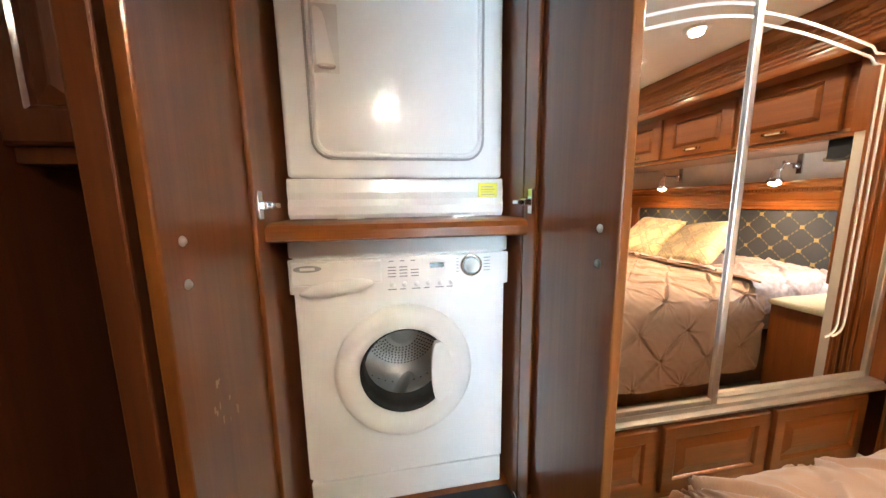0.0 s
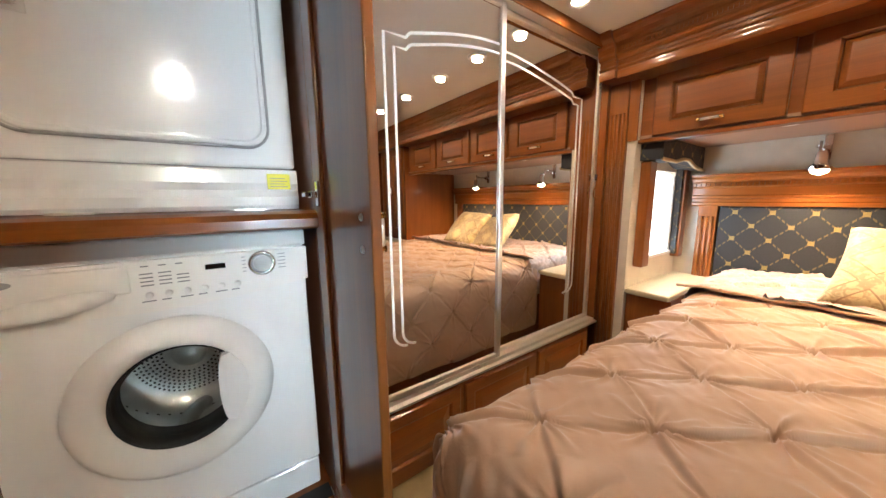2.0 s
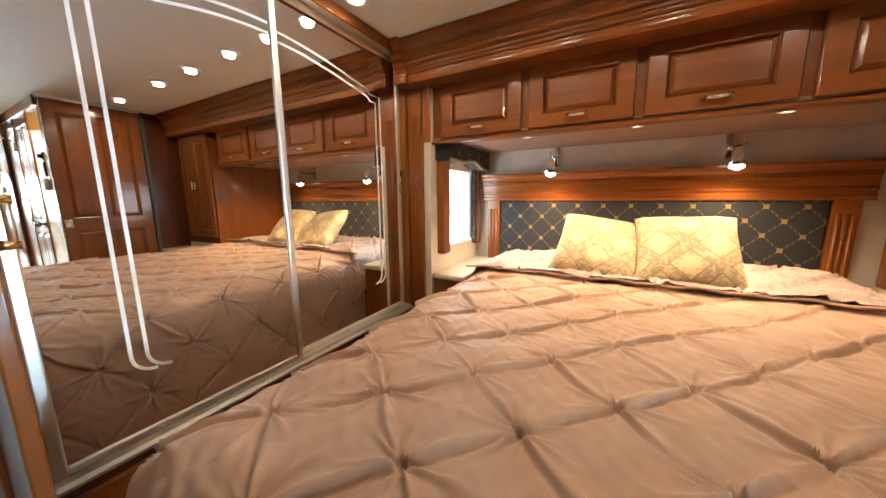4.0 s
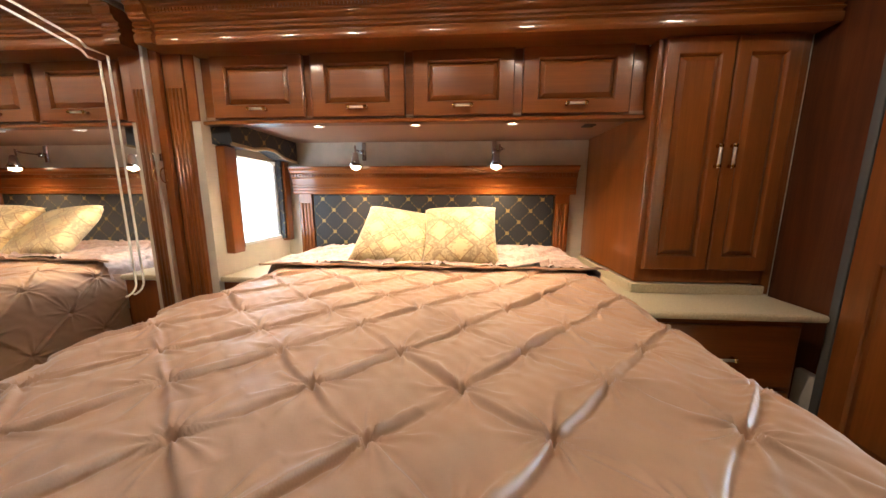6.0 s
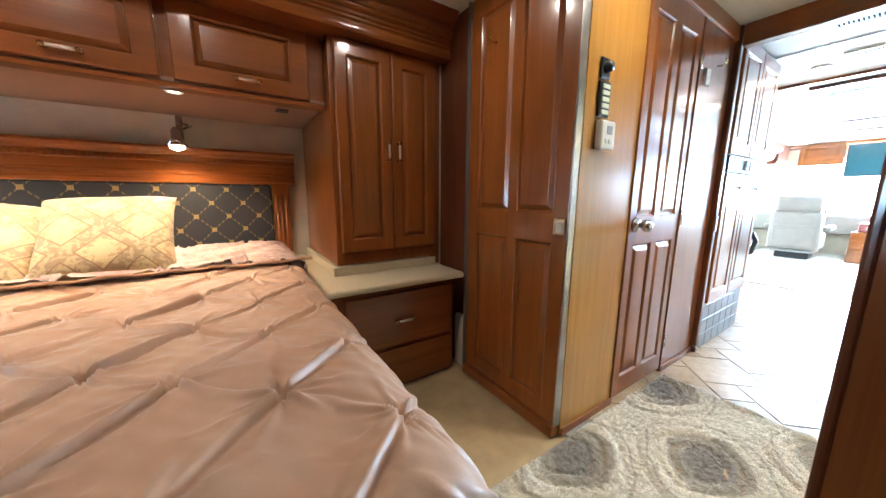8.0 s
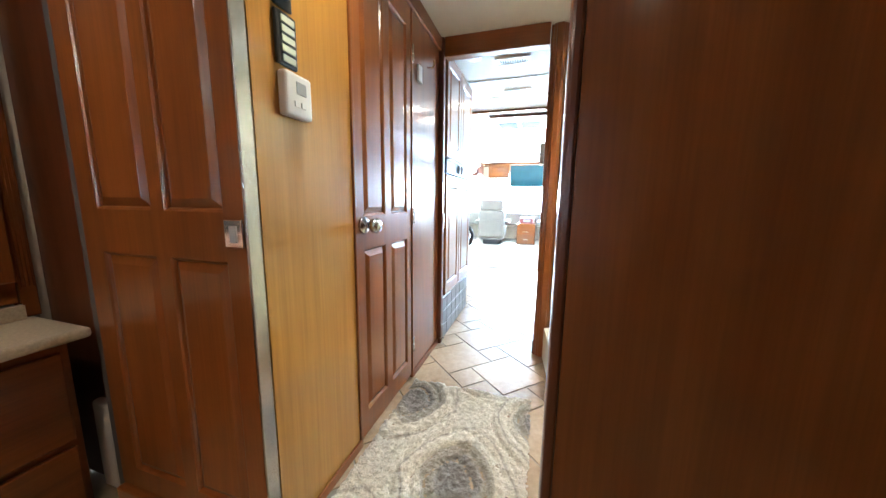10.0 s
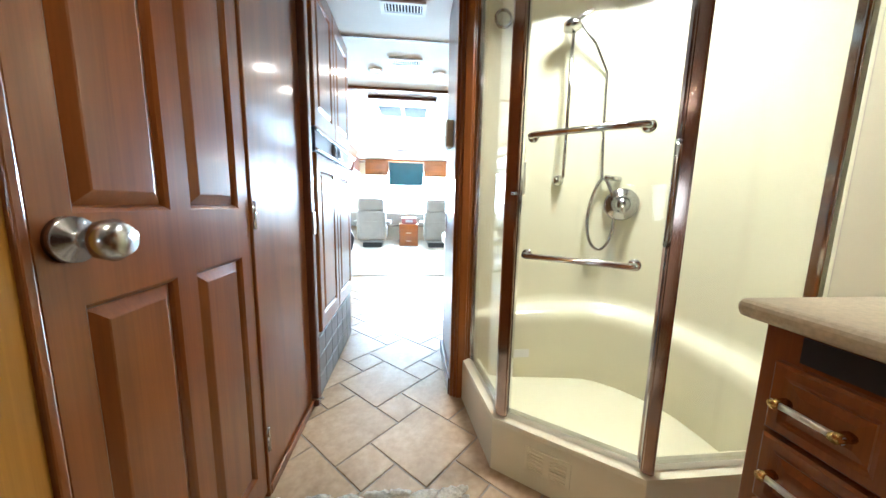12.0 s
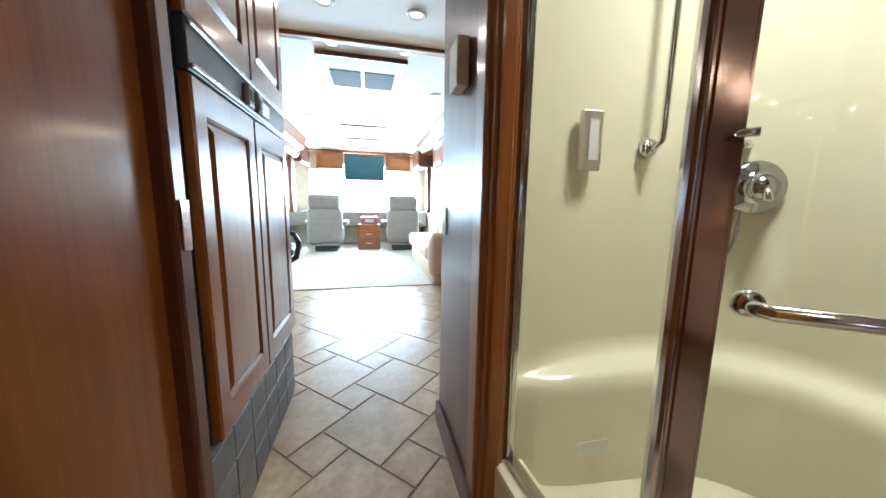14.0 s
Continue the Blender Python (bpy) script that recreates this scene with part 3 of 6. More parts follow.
def mirror_door(x0, x1, y, flip):
    t = thing("mirror_door", ((x0 + x1) / 2, y, 0.42), "sliding mirror wardrobe door in aluminium with etched lines", "mirror door", "wardrobe mirror doors")
    w = 0.028
    for a, b, c, d in ((x0, x0 + w, 0.404, 1.928), (x1 - w, x1, 0.404, 1.928), (x0 + w, x1 - w, 0.404, 0.426), (x0 + w, x1 - w, 1.906, 1.928)):
        part("frame_bar", boxed(a, b, y - 0.012, y + 0.012, c, d, bevel=0.004), aluminium, t)
    part("mirror", boxed(x0 + w - 0.002, x1 - w + 0.002, y - 0.003, y + 0.003, 0.424, 1.908), mirror_mat, t, "clear silver mirror glass")
    out, base = (x0, 1) if not flip else (x1, -1)

    def strip(off):
        # upright line near the outer side, hooked foot, and a stepped arch over to the meeting stile
        p = []
        for k in range(9):
            a = math.pi * (0.5 + 0.5 * k / 8)
            p.append((0.180 + off + 0.055 * (1 + math.cos(a)), 0.66 - 0.055 * math.sin(a)))
        p.append((0.180 + off, 1.675 - off))
        p.append((0.260, 1.675 - off))
        for k in range(7):
            a = k / 6
            p.append((0.260 + 0.03 * a, 1.675 - off + 0.022 * math.sin(a * math.pi / 2)))
        for k in range(1, 15):
            a = k / 14
            p.append((0.290 + (x1 - x0 - w - 0.295) * a, 1.697 - off + 0.070 * math.sin(a * math.pi / 2)))
        return [(out + base * q, z) for q, z in p]

    for off, wd in ((0.0, 0.0045), (0.036, 0.0045)):
        line = strip(off)
        bm = bmesh.new()
        last = None
        for i, (px, pz) in enumerate(line):
            a, b = Vector(line[max(i - 1, 0)]), Vector(line[min(i + 1, len(line) - 1)])
            d = (b - a).normalized()
            nn = Vector((-d.y, d.x)) * wd
            quad = [bm.verts.new((px + s * nn.x, y - 0.0036 - e, pz + s * nn.y)) for e in (0.0, 0.0012) for s in (-1, 1)]
            if last:
                for k, j in ((0, 1), (1, 3), (3, 2), (2, 0)):
                    bm.faces.new((last[k], last[j], quad[j], quad[k]))
            last = quad
        part("etched_line", bm, etched, t, "white etched ornamental line")
    return t


mirror_door(MX0 + 0.004, 1.190, 0.895, False)
md = mirror_door(1.140, 2.004, 0.924, True)
part("latch", boxed(1.984, 2.000, 0.896, 0.911, 1.245, 1.285, bevel=0.003), chrome, md)
part("ring_pull", tube([(1.992 + 0.022 * math.cos(a), 0.902, 1.175 + 0.036 * math.sin(a)) for a in (2 * math.pi * k / 24 for k in range(24))], 0.003, 8, None, True), brass, md, "oval ring pull", True)


# ---- bed slide-out: fascia, crown, columns, cabinets ----
def column(y0, y1, z0, z1, x, name, label):
    t = thing(name, (x, (y0 + y1) / 2, z0), label, "pilaster", kind="structure")
    part("shaft", boxed(x, x + 0.05, y0, y1, z0, z1, bevel=0.004), wood_z, t)
    n = 4
    step = (y1 - y0) / (n + 0.6)
    for k in range(n):
        c = y0 + step * (k + 0.8)
        part("flute", lathe([(step * 0.30, z0 + 0.10), (step * 0.30, z1 - 0.16)], (x + 0.002, c, 0), "z", 10), wood_z, t, "", True)
    return t


column(0.775, 0.875, 0.0, 1.767, 2.035, "column_rear", "fluted cherry column beside the mirror wardrobe")
column(-2.138, -2.099, 0.60, 1.767, 2.035, "column_front", "narrow fluted cherry column beside the tall cabinet")
crown = [(2.10, 1.768), (1.950, 1.768)] + [(1.985 - 0.045 * math.cos(radians(a)), 1.789 + 0.045 * math.sin(radians(a))) for a in range(-28, 21, 3)]
crown += [(1.950, 1.808), (1.950, 1.815), (1.941, 1.819), (1.938, 1.823), (1.941, 1.827), (1.950, 1.831), (1.950, 1.838), (1.942, 1.842), (1.942, 1.848), (1.948, 1.851), (1.948, 1.858), (1.934, 1.862), (1.927, 1.868), (1.928, 1.878), (1.917, 1.883), (1.917, 1.912),
          (1.907, 1.918), (1.904, 1.930), (1.882, 1.945), (1.868, 1.965), (1.866, 1.977), (2.10, 1.977)]
solid("crown_moulding", prism(crown, "y", -2.15, 0.80), wood_y, "stepped cherry crown moulding over the bed", "crown moulding", "structure")
rope = thing("rope_moulding", (1.914, -0.7, 1.896), "carved rope bead along the crown moulding", "rope moulding", kind="structure")
bm = bmesh.new()
for k in range(176):
    y = -2.13 + k * 0.0165
    prism([(1.918, 1.888), (1.9115, 1.889), (1.9095, 1.8965), (1.9115, 1.904), (1.918, 1.905)], "y", y, y + 0.012, bm)
tagged(part("bead", bm, wood_y, rope), kind="stuff")
solid("crown_block_rear", prism([(p[0] - 0.022, p[1]) if p[0] < 2.09 else p for p in crown], "y", 0.80, 0.885), wood_y, "projecting crown block over the column", "crown moulding", "structure")

t = thing("overhead_cabinet", (2.1, -0.36, 1.45), "cherry cabinets over the bed with four doors", "cabinet")
part("face_frame", boxed(2.105, 2.13, -1.50, 0.775, 1.452, 1.796, bevel=0.003), wood_y, t)
part("end_stile", boxed(2.045, 2.058, 0.722, 0.7735, 1.452, 1.767, bevel=0.003), wood_z, t)
part("bottom_rail", boxed(2.080, 2.15, -1.50, 0.775, 1.440, 1.458, bevel=0.004), wood_y, t)
OVER = ((0.665, 0.175), (0.135, -0.345), (-0.385, -0.880), (-0.920, -1.425))
for a, b in OVER:
    d = part("door", panelled(facing("-x", 2.104), (b, b + 0.072, a - 0.072, a), (1.470, 1.532, 1.722, 1.782), 0.024, 0.017, 0.018), wood_y, t)
    bar_handle(d, facing("-x", 2.082), (a + b) / 2, 1.510, 0.10, False)

t = thing("tall_cabinet", (2.0, -1.8, 0.62), "tall cherry cabinet with two narrow panelled doors", "cabinet")
part("body", boxed(2.04, 2.79, -2.096, -1.505, 0.65, 1.767, bevel=0.003), wood_z, t)
for a, b in ((-1.530, -1.822), (-1.828, -2.094)):
    d = part("door", panelled(facing("-x", 2.038), (b, b + 0.055, a - 0.055, a), (0.72, 0.785, 1.695, 1.764), 0.022, 0.014, 0.020), wood_z, t)
    bar_handle(d, facing("-x", 2.018), -1.797 if a > -1.6 else -1.858, 1.255, 0.105, True)

# night stands and counters
CZ = 0.60


def counter_slab(name, x0, x1, y0, y1, z, label, edge=0.012):
    return solid(name, boxed(x0, x1, y0, y1, z - 0.032, z, bevel=edge, seg=3), counter_mat, label, "countertop")


counter_slab("countertop", 1.745, 2.79, -2.125, -1.385, CZ, "tan solid-surface top over the drawers")
solid("counter_upstand", boxed(2.012, 2.036, -2.098, -1.480, CZ, CZ + 0.047, bevel=0.003), counter_mat, "low upstand under the tall cabinet", "upstand")
solid("counter_upstand", boxed(2.037, 2.79, -1.503, -1.480, CZ, CZ + 0.047, bevel=0.003), counter_mat, "low upstand along the cabinet side", "upstand")
t = thing("drawer_chest", (1.8, -1.75, 0), "cherry chest with two drawers beside the bed", "drawers")
part("body", boxed(1.815, 2.78, -2.095, -1.41, 0.0, CZ - 0.034, bevel=0.003), wood_y, t)
for z0, z1, h in ((0.245, 0.530, True), (0.015, 0.225, False)):
    d = part("drawer_front", boxed(1.796, 1.814, -2.075, -1.47, z0, z1, bevel=0.006), wood_y, t)
    if h:
        bar_handle(d, facing("-x", 1.796), -1.77, 0.38, 0.11, False)
part("hinge", boxed(1.806, 1.816, -1.455, -1.435, 0.40, 0.45, bevel=0.003), chrome, t)
solid("side_box", boxed(1.77, 1.86, -2.198, -2.140, 0.0, 0.32, bevel=0.012, seg=3), plain("grey_carpet_box", (0.42, 0.38, 0.32), 0.9), "grey carpeted box beside the chest", "box")
counter_slab("window_ledge", 2.06, 2.79, 0.50, 0.728, 0.62, "tan solid-surface ledge under the window")
solid("ledge_cabinet", boxed(2.09, 2.78, 0.50, 0.728, 0.0, 0.586, bevel=0.003), wood_z, "cherry cabinet under the window ledge", "cabinet")

# window with valance, side boards and blind
t = thing("window_1", (2.46, 0.72, 0.75), "bedside window with bright blind and wooden surround", "window", kind="structure")
for a, b in ((2.135, 2.225), (2.705, 2.775)):
    part("side_board", boxed(a, b, 0.675, 0.728, 0.74, 1.345, bevel=0.006), wood_z, t, "cherry side board")
part("fabric_strip", boxed(2.227, 2.250, 0.690, 0.728, 0.76, 1.34, bevel=0.004), hb_fabric, t, "dark lattice fabric strip")
part("fabric_strip", boxed(2.683, 2.703, 0.690, 0.728, 0.76, 1.34, bevel=0.004), hb_fabric, t, "dark lattice fabric strip")
bm = bmesh.new()
vz = [(2.12, 1.35), (2.30, 1.345), (2.42, 1.365), (2.50, 1.365), (2.62, 1.33), (2.785, 1.315)]
prism(vz + [(2.785, 1.462), (2.12, 1.462)], "y", 0.615, 0.727, bm)
part("valance", bm, hb_fabric, t, "padded dark valance with gold lattice")
part("valance_piping", tube([(a, 0.613, b) for a, b in vz], 0.011, 8), plain("tan_piping", (0.36, 0.26, 0.13), 0.6), t, "tan piped lower edge", True)
part("window_sill", boxed(WX0, WX1, 0.715, 0.760, 0.765, 0.785, bevel=0.003), white_plastic, t)
bm = bmesh.new()
zig = [(0.747 + (0.012 if k % 2 else 0.0), WZ0 + 0.012 + k * 0.0148) for k in range(36)]
prism(zig + [(p[0] + 0.004, p[1]) for p in zig[::-1]], "x", WX0 + 0.004, WX1 - 0.004, bm)
part("pleated_blind", bm, blind_mat, t, "white pleated blind glowing with daylight")
part("blind_cord_edge", tube([(WX1 - 0.012, 0.735 - (0.008 if k % 2 else 0), WZ0 + 0.02 + k * 0.026) for k in range(20)], 0.006, 6), grey_plastic, t, "", True)

# ---- headboard ----
HX = 2.755
t = thing("headboard", (HX, -0.385, 0.4), "cherry headboard with dentil cornice and dark lattice upholstery", "headboard")
part("upholstery", boxed(HX + 0.005, HX + 0.04, -1.285, 0.50, 0.45, 1.085, bevel=0.01), hb_fabric, t, "dark padded fabric with gold lattice")
for y0, y1 in ((0.505, 0.605), (-1.390, -1.290)):
    ps = part("post", boxed(HX - 0.005, HX + 0.044, y0, y1, 0.42, 1.10, bevel=0.004), wood_z, t)
    for k in range(3):
        part("flute", lathe([(0.009, 0.45), (0.009, 1.02)], (HX - 0.006, y0 + 0.024 + k * 0.026, 0), "z", 10), wood_z, ps, "", True)
corn = [(HX + 0.044, 1.085), (HX - 0.004, 1.085), (HX - 0.010, 1.092), (HX - 0.010, 1.108), (HX - 0.004, 1.114), (HX - 0.004, 1.132), (HX - 0.014, 1.138), (HX - 0.014, 1.150), (HX - 0.008, 1.156), (HX - 0.010, 1.200),
        (HX - 0.022, 1.208), (HX - 0.022, 1.232), (HX - 0.034, 1.240), (HX - 0.040, 1.256), (HX - 0.056, 1.270), (HX - 0.058, 1.284), (HX + 0.044, 1.284)]
part("cornice", prism(corn, "y", -1.43, 0.645), wood_y, t, "stepped moulded cornice")
bm = bmesh.new()
for k in range(84):
    y = -1.41 + k * 0.0245
    box(bm, HX - 0.031, HX - 0.021, y, y + 0.013, 1.212, 1.230)
tagged(part("dentil", bm, wood_y, t, "row of small dentil blocks"), kind="stuff")

# ---- reading lamps ----
def reading_lamp(y, tilt):
    x, z = 2.775, 1.395
    t = thing("reading_lamp", (2.79, y, z), "chrome swing-arm reading lamp with lit spot head", "wall lamp", "reading lamps")
    part("back_plate", boxed(2.782, 2.798, y - 0.016, y + 0.016, z - 0.065, z + 0.065, bevel=0.005), chrome, t)
    part("joint", lathe([(0.0005, -0.02), (0.016, -0.016), (0.016, 0.016), (0.0005, 0.02)], (2.755, y, z - 0.01), "z", 16), chrome, t, "", True)
    part("arm", tube([(2.785, y, z - 0.01), (2.70, y + tilt, z), (2.63, y + 0.4 * tilt, z + 0.003)], 0.006, 8), chrome, t, "", True)
    part("arm", tube([(2.63, y + 0.4 * tilt, z + 0.02), (2.63, y + 0.4 * tilt, z - 0.03), (2.60, y, z - 0.045)], 0.006, 8), chrome, t, "", True)
    part("shade", lathe([(0.013, -0.030), (0.021, -0.045), (0.026, -0.085), (0.047, -0.122), (0.045, -0.123), (0.024, -0.088)], (2.595, y, z), "z", 20), chrome, t, "bell-shaped chrome shade", True)
    part("bulb", lathe([(0.0005, -0.09), (0.016, -0.092), (0.034, -0.112), (0.031, -0.136), (0.0005, -0.150)], (2.595, y, z), "z", 16), lens_warm, t, "lit bulb", True)


reading_lamp(0.10, 0.03)
reading_lamp(-0.85, -0.06)
for yy in (0.18, -0.37, -0.90):
    spot_ring((2.24, yy, 1.4645), "small lit puck light under the overhead cabinet", "puck lights", True, 0.028)
for yy in DOWN_Y:
    spot_ring((DOWN_X, yy, TOP - 0.001), "lit round ceiling downlight in white ring", "bedroom downlights", True, 0.045)
spot_ring((0.02, -0.80, TOP - 0.001), "lit round ceiling downlight in white ring", "bedroom downlights", True, 0.055)
solid("soffit_vent", boxed(2.30, 2.36, -1.36, -1.30, 1.458, 1.4645, bevel=0.002), gap_black, "small dark vent in the brown soffit", "vent")

# ---- bed ----
BX0, BX1, BY0, BY1, BZ = 0.455, 2.73, -1.365, 0.45, 0.695
bed = thing("bed", (1.6, -0.48, 0.0), "low bed base under a large comforter", "bed")
part("base", boxed(BX0 + 0.18, BX1, BY0 + 0.12, BY1 - 0.10, 0.0, 0.36, bevel=0.01), wood_y, bed)
part("mattress", boxed(BX0 + 0.10, BX1, BY0 + 0.07, BY1 - 0.05, 0.362, BZ - 0.07, bevel=0.05, seg=3), sheet_mat, bed, "mattress in a pale sheet", True)

NX, NY, SX, SY, SKEW = 1.003, -0.030, 0.149, 0.1555, 0.08


def wander(a, b, seed):
    """A smooth, uneven number between -1 and 1 over the cloth."""
    return (np.sin(a * 1.0 + b * 0.7 + seed) + np.sin(a * -0.6 + b * 1.3 + 2.1 * seed) + np.sin(a * 1.7 - b * 1.1 + 0.7 * seed)) / 3


def pintuck(u, v):
    """Height of the pinched and pleated cloth over the flat, u and v in metres along the bed's length and width."""
    u = u + SKEW * (v - NY)
    u = u + 0.006 * wander(u * 9, v * 9, 1.3)
    v = v + 0.006 * wander(u * 8, v * 10, 4.2)
    p, q = (u - NX) / SX, (v - NY) / SY
    a, b = (p + q) / 2, (p - q) / 2
    # the four-sided pads between the tucks puff up
    fa, fb = np.abs(np.sin(math.pi * a)), np.abs(np.sin(math.pi * b))
    h = 0.009 * (fa * fb) ** 0.6
    # the nearest tuck
    na, nb = np.round(a), np.round(b)
    du, dv = u - NX - (na + nb) * SX, v - NY - (na - nb) * SY
    r, ang = np.hypot(du, dv), np.arctan2(dv, du)
    key = na * 2.3 + nb * 5.1
    # soft rolled folds from tuck to tuck along both diagonals, each one with a steep and a slack side
    width = 2 * SX * SY / math.hypot(SX, SY)
    for c, n0, along, seed, size, way in ((a, na, b, 0.4, 0.016, 1.0), (b, nb, a, 3.7, 0.011, 0.0)):
        start = np.floor(along)
        run = along - start
        way = way or np.sign(np.sin(n0 * 12.9 + start * 7.7 + seed))
        d = (c - n0) * width * way + 0.006 * np.sin(math.pi * run) * np.sin(n0 * 3 + start * 5 + seed)
        full = 0.72 + 0.28 * np.sin(n0 * 9.1 + start * 4.3 + seed)
        swell = np.sin(math.pi * run) ** 0.5
        wide = 0.35 + 0.65 * swell
        face = np.clip((d + 0.011 * wide) / (0.011 * wide), 0, 1)
        face = face * face * (3 - 2 * face)
        lip = np.where(d > 0, np.exp(-(d / (0.020 * wide)) ** 1.5), face)
        h += size * full * (0.45 + 0.55 * swell) * np.clip(r / 0.012, 0, 1) * (lip - 0.30 * np.exp(-((d + 0.015 * wide) / 0.006) ** 2))
    # pinch and the short creases that fan out from it
    h -= 0.016 * np.exp(-(r / 0.012) ** 2)
    for lobes, reach, size in ((9, 0.045, 0.0105), (7, 0.095, 0.0080)):
        crease = np.clip(np.cos(lobes * ang + key * (1 + lobes) + 9 * r), 0, 1) ** 4
        h += size * crease * np.clip(r / 0.012, 0, 1) * np.exp(-(r / reach) ** 2)
    # loose ripples
    h += 0.0016 * wander(u * 38, v * 26, 2.0) + 0.0013 * wander(u * 70, v * 110, 5.0)
    return h


def cloth(x0, x1, y0, y1, step, drop_x0, drop_y0, drop_y1, radius, top, tuck=1.0, rise=0.0):
    """A cloth over a box: a flat grid rolled over its edges by arc length."""
    nu = int((x1 - x0 + drop_x0) / step) + 1
    nv = int((y1 - y0 + drop_y0 + drop_y1) / step) + 1
    s = np.linspace(x0 - drop_x0, x1, nu)
    q = np.linspace(y0 - drop_y0, y1 + drop_y1, nv)
    S, Q = np.meshgrid(s, q, indexing="ij")
    slant = 0.12 * np.clip((y1 - Q) / (y1 - y0), 0, 1) * np.clip((1.3 - S) / 0.8, 0, 1)
    H = tuck * pintuck(S + slant, Q)
    over = np.maximum(np.maximum(x0 + 0.02 - S if drop_x0 else S * 0 - 1, y0 + 0.02 - Q if drop_y0 else S * 0 - 1), Q - y1 + 0.02 if drop_y1 else S * 0 - 1)
    H = H * (1 - 0.45 * np.clip(over / 0.10, 0, 1))
    arc = radius * math.pi / 2

    def roll(a, lo, hi, has_lo, has_hi):
        pos, down, nx, nz = a.copy(), np.zeros(a.shape), np.zeros(a.shape), np.ones(a.shape)
        for edge, sign, has in ((lo, -1, has_lo), (hi, 1, has_hi)):
            if not has:
                continue
            d = sign * (a - edge) + arc * 0.64
            th = np.clip(d / radius, 0, math.pi / 2)
            extra = np.clip(d - arc, 0, None)
            m = d > 0
            start = edge - sign * arc * 0.64
            pos = np.where(m, start + sign * (radius * np.sin(th) + 0.02 * extra), pos)
            down = np.where(m, radius * (1 - np.cos(th)) + 0.99 * extra, down)
            nx = np.where(m, sign * np.sin(th), nx)
            nz = np.where(m, np.cos(th), nz)
        return pos, down, nx, nz

    X, DX, nxx, nzx = roll(S, x0, x1, drop_x0 > 0, False)
    Y, DY, nyy, nzy = roll(Q, y0, y1, drop_y0 > 0, drop_y1 > 0)
    corner = np.sqrt(DX ** 2 + DY ** 2)
    Z = top - np.maximum(np.maximum(DX, DY), 0.92 * corner)
    # cut the foot corners round
    both = np.clip(np.minimum(DX, DY) / 0.25, 0, 1)
    X = X + 0.12 * both
    Y = Y - np.sign(Q - (y0 + y1) / 2) * 0.12 * both
    X = X + slant
    wob = 0.006 * np.sin(S * 7 + 1) * np.sin(Q * 6 + 2) + 0.004 * np.sin(S * 19 + Q * 13)
    nrm = np.sqrt(nxx ** 2 + nyy ** 2 + (nzx * nzy) ** 2) + 1e-6
    X, Y, Z = X + H * nxx / nrm, Y + H * nyy / nrm, Z + H * nzx * nzy / nrm + wob + rise * np.clip((S - 2.0) / 0.5, 0, 1)
    Z = np.maximum(Z, 0.06)
    verts = np.stack([X, Y, Z], -1).reshape(-1, 3)
    idx = np.arange(nu * nv).reshape(nu, nv)
    faces = np.stack([idx[:-1, :-1], idx[1:, :-1], idx[1:, 1:], idx[:-1, 1:]], -1).reshape(-1, 4)
    me = bpy.data.meshes.new("comforter")
    me.from_pydata(verts.tolist(), [], faces.tolist())
    for p in me.polygons:
        p.use_smooth = True
    return me


me = cloth(BX0, 2.12, BY0, BY1, 0.0040, 0.50, 0.46, 0.46, 0.13, BZ - 0.022, 1.15)
me.materials.append(satin)
tagged(new("comforter", me), "mauve-taupe satin comforter with diamond pintucks on the bed", "comforter")
# folded-back end of the comforter and the pale sheet near the pillows
me = cloth(2.06, 2.72, BY0 + 0.01, BY1 - 0.01, 0.009, 0.0, 0.16, 0.16, 0.10, BZ + 0.012, 1.5)
me.materials.append(sheet_mat)
tagged(new("folded_sheet", me), "pale mauve patterned sheet folded over at the pillows", "sheet")
bm = bmesh.new()
tube([(2.055 + 0.012 * math.sin(k * 0.9), BY0 - 0.02 + k * (BY1 - BY0 + 0.04) / 40, BZ + 0.010 + 0.004 * math.sin(k * 1.7)) for k in range(41)], 0.007, 8, bm)
solid("comforter_hem", bm, satin, "rolled satin hem of the comforter at the head", "hem", smooth=True)


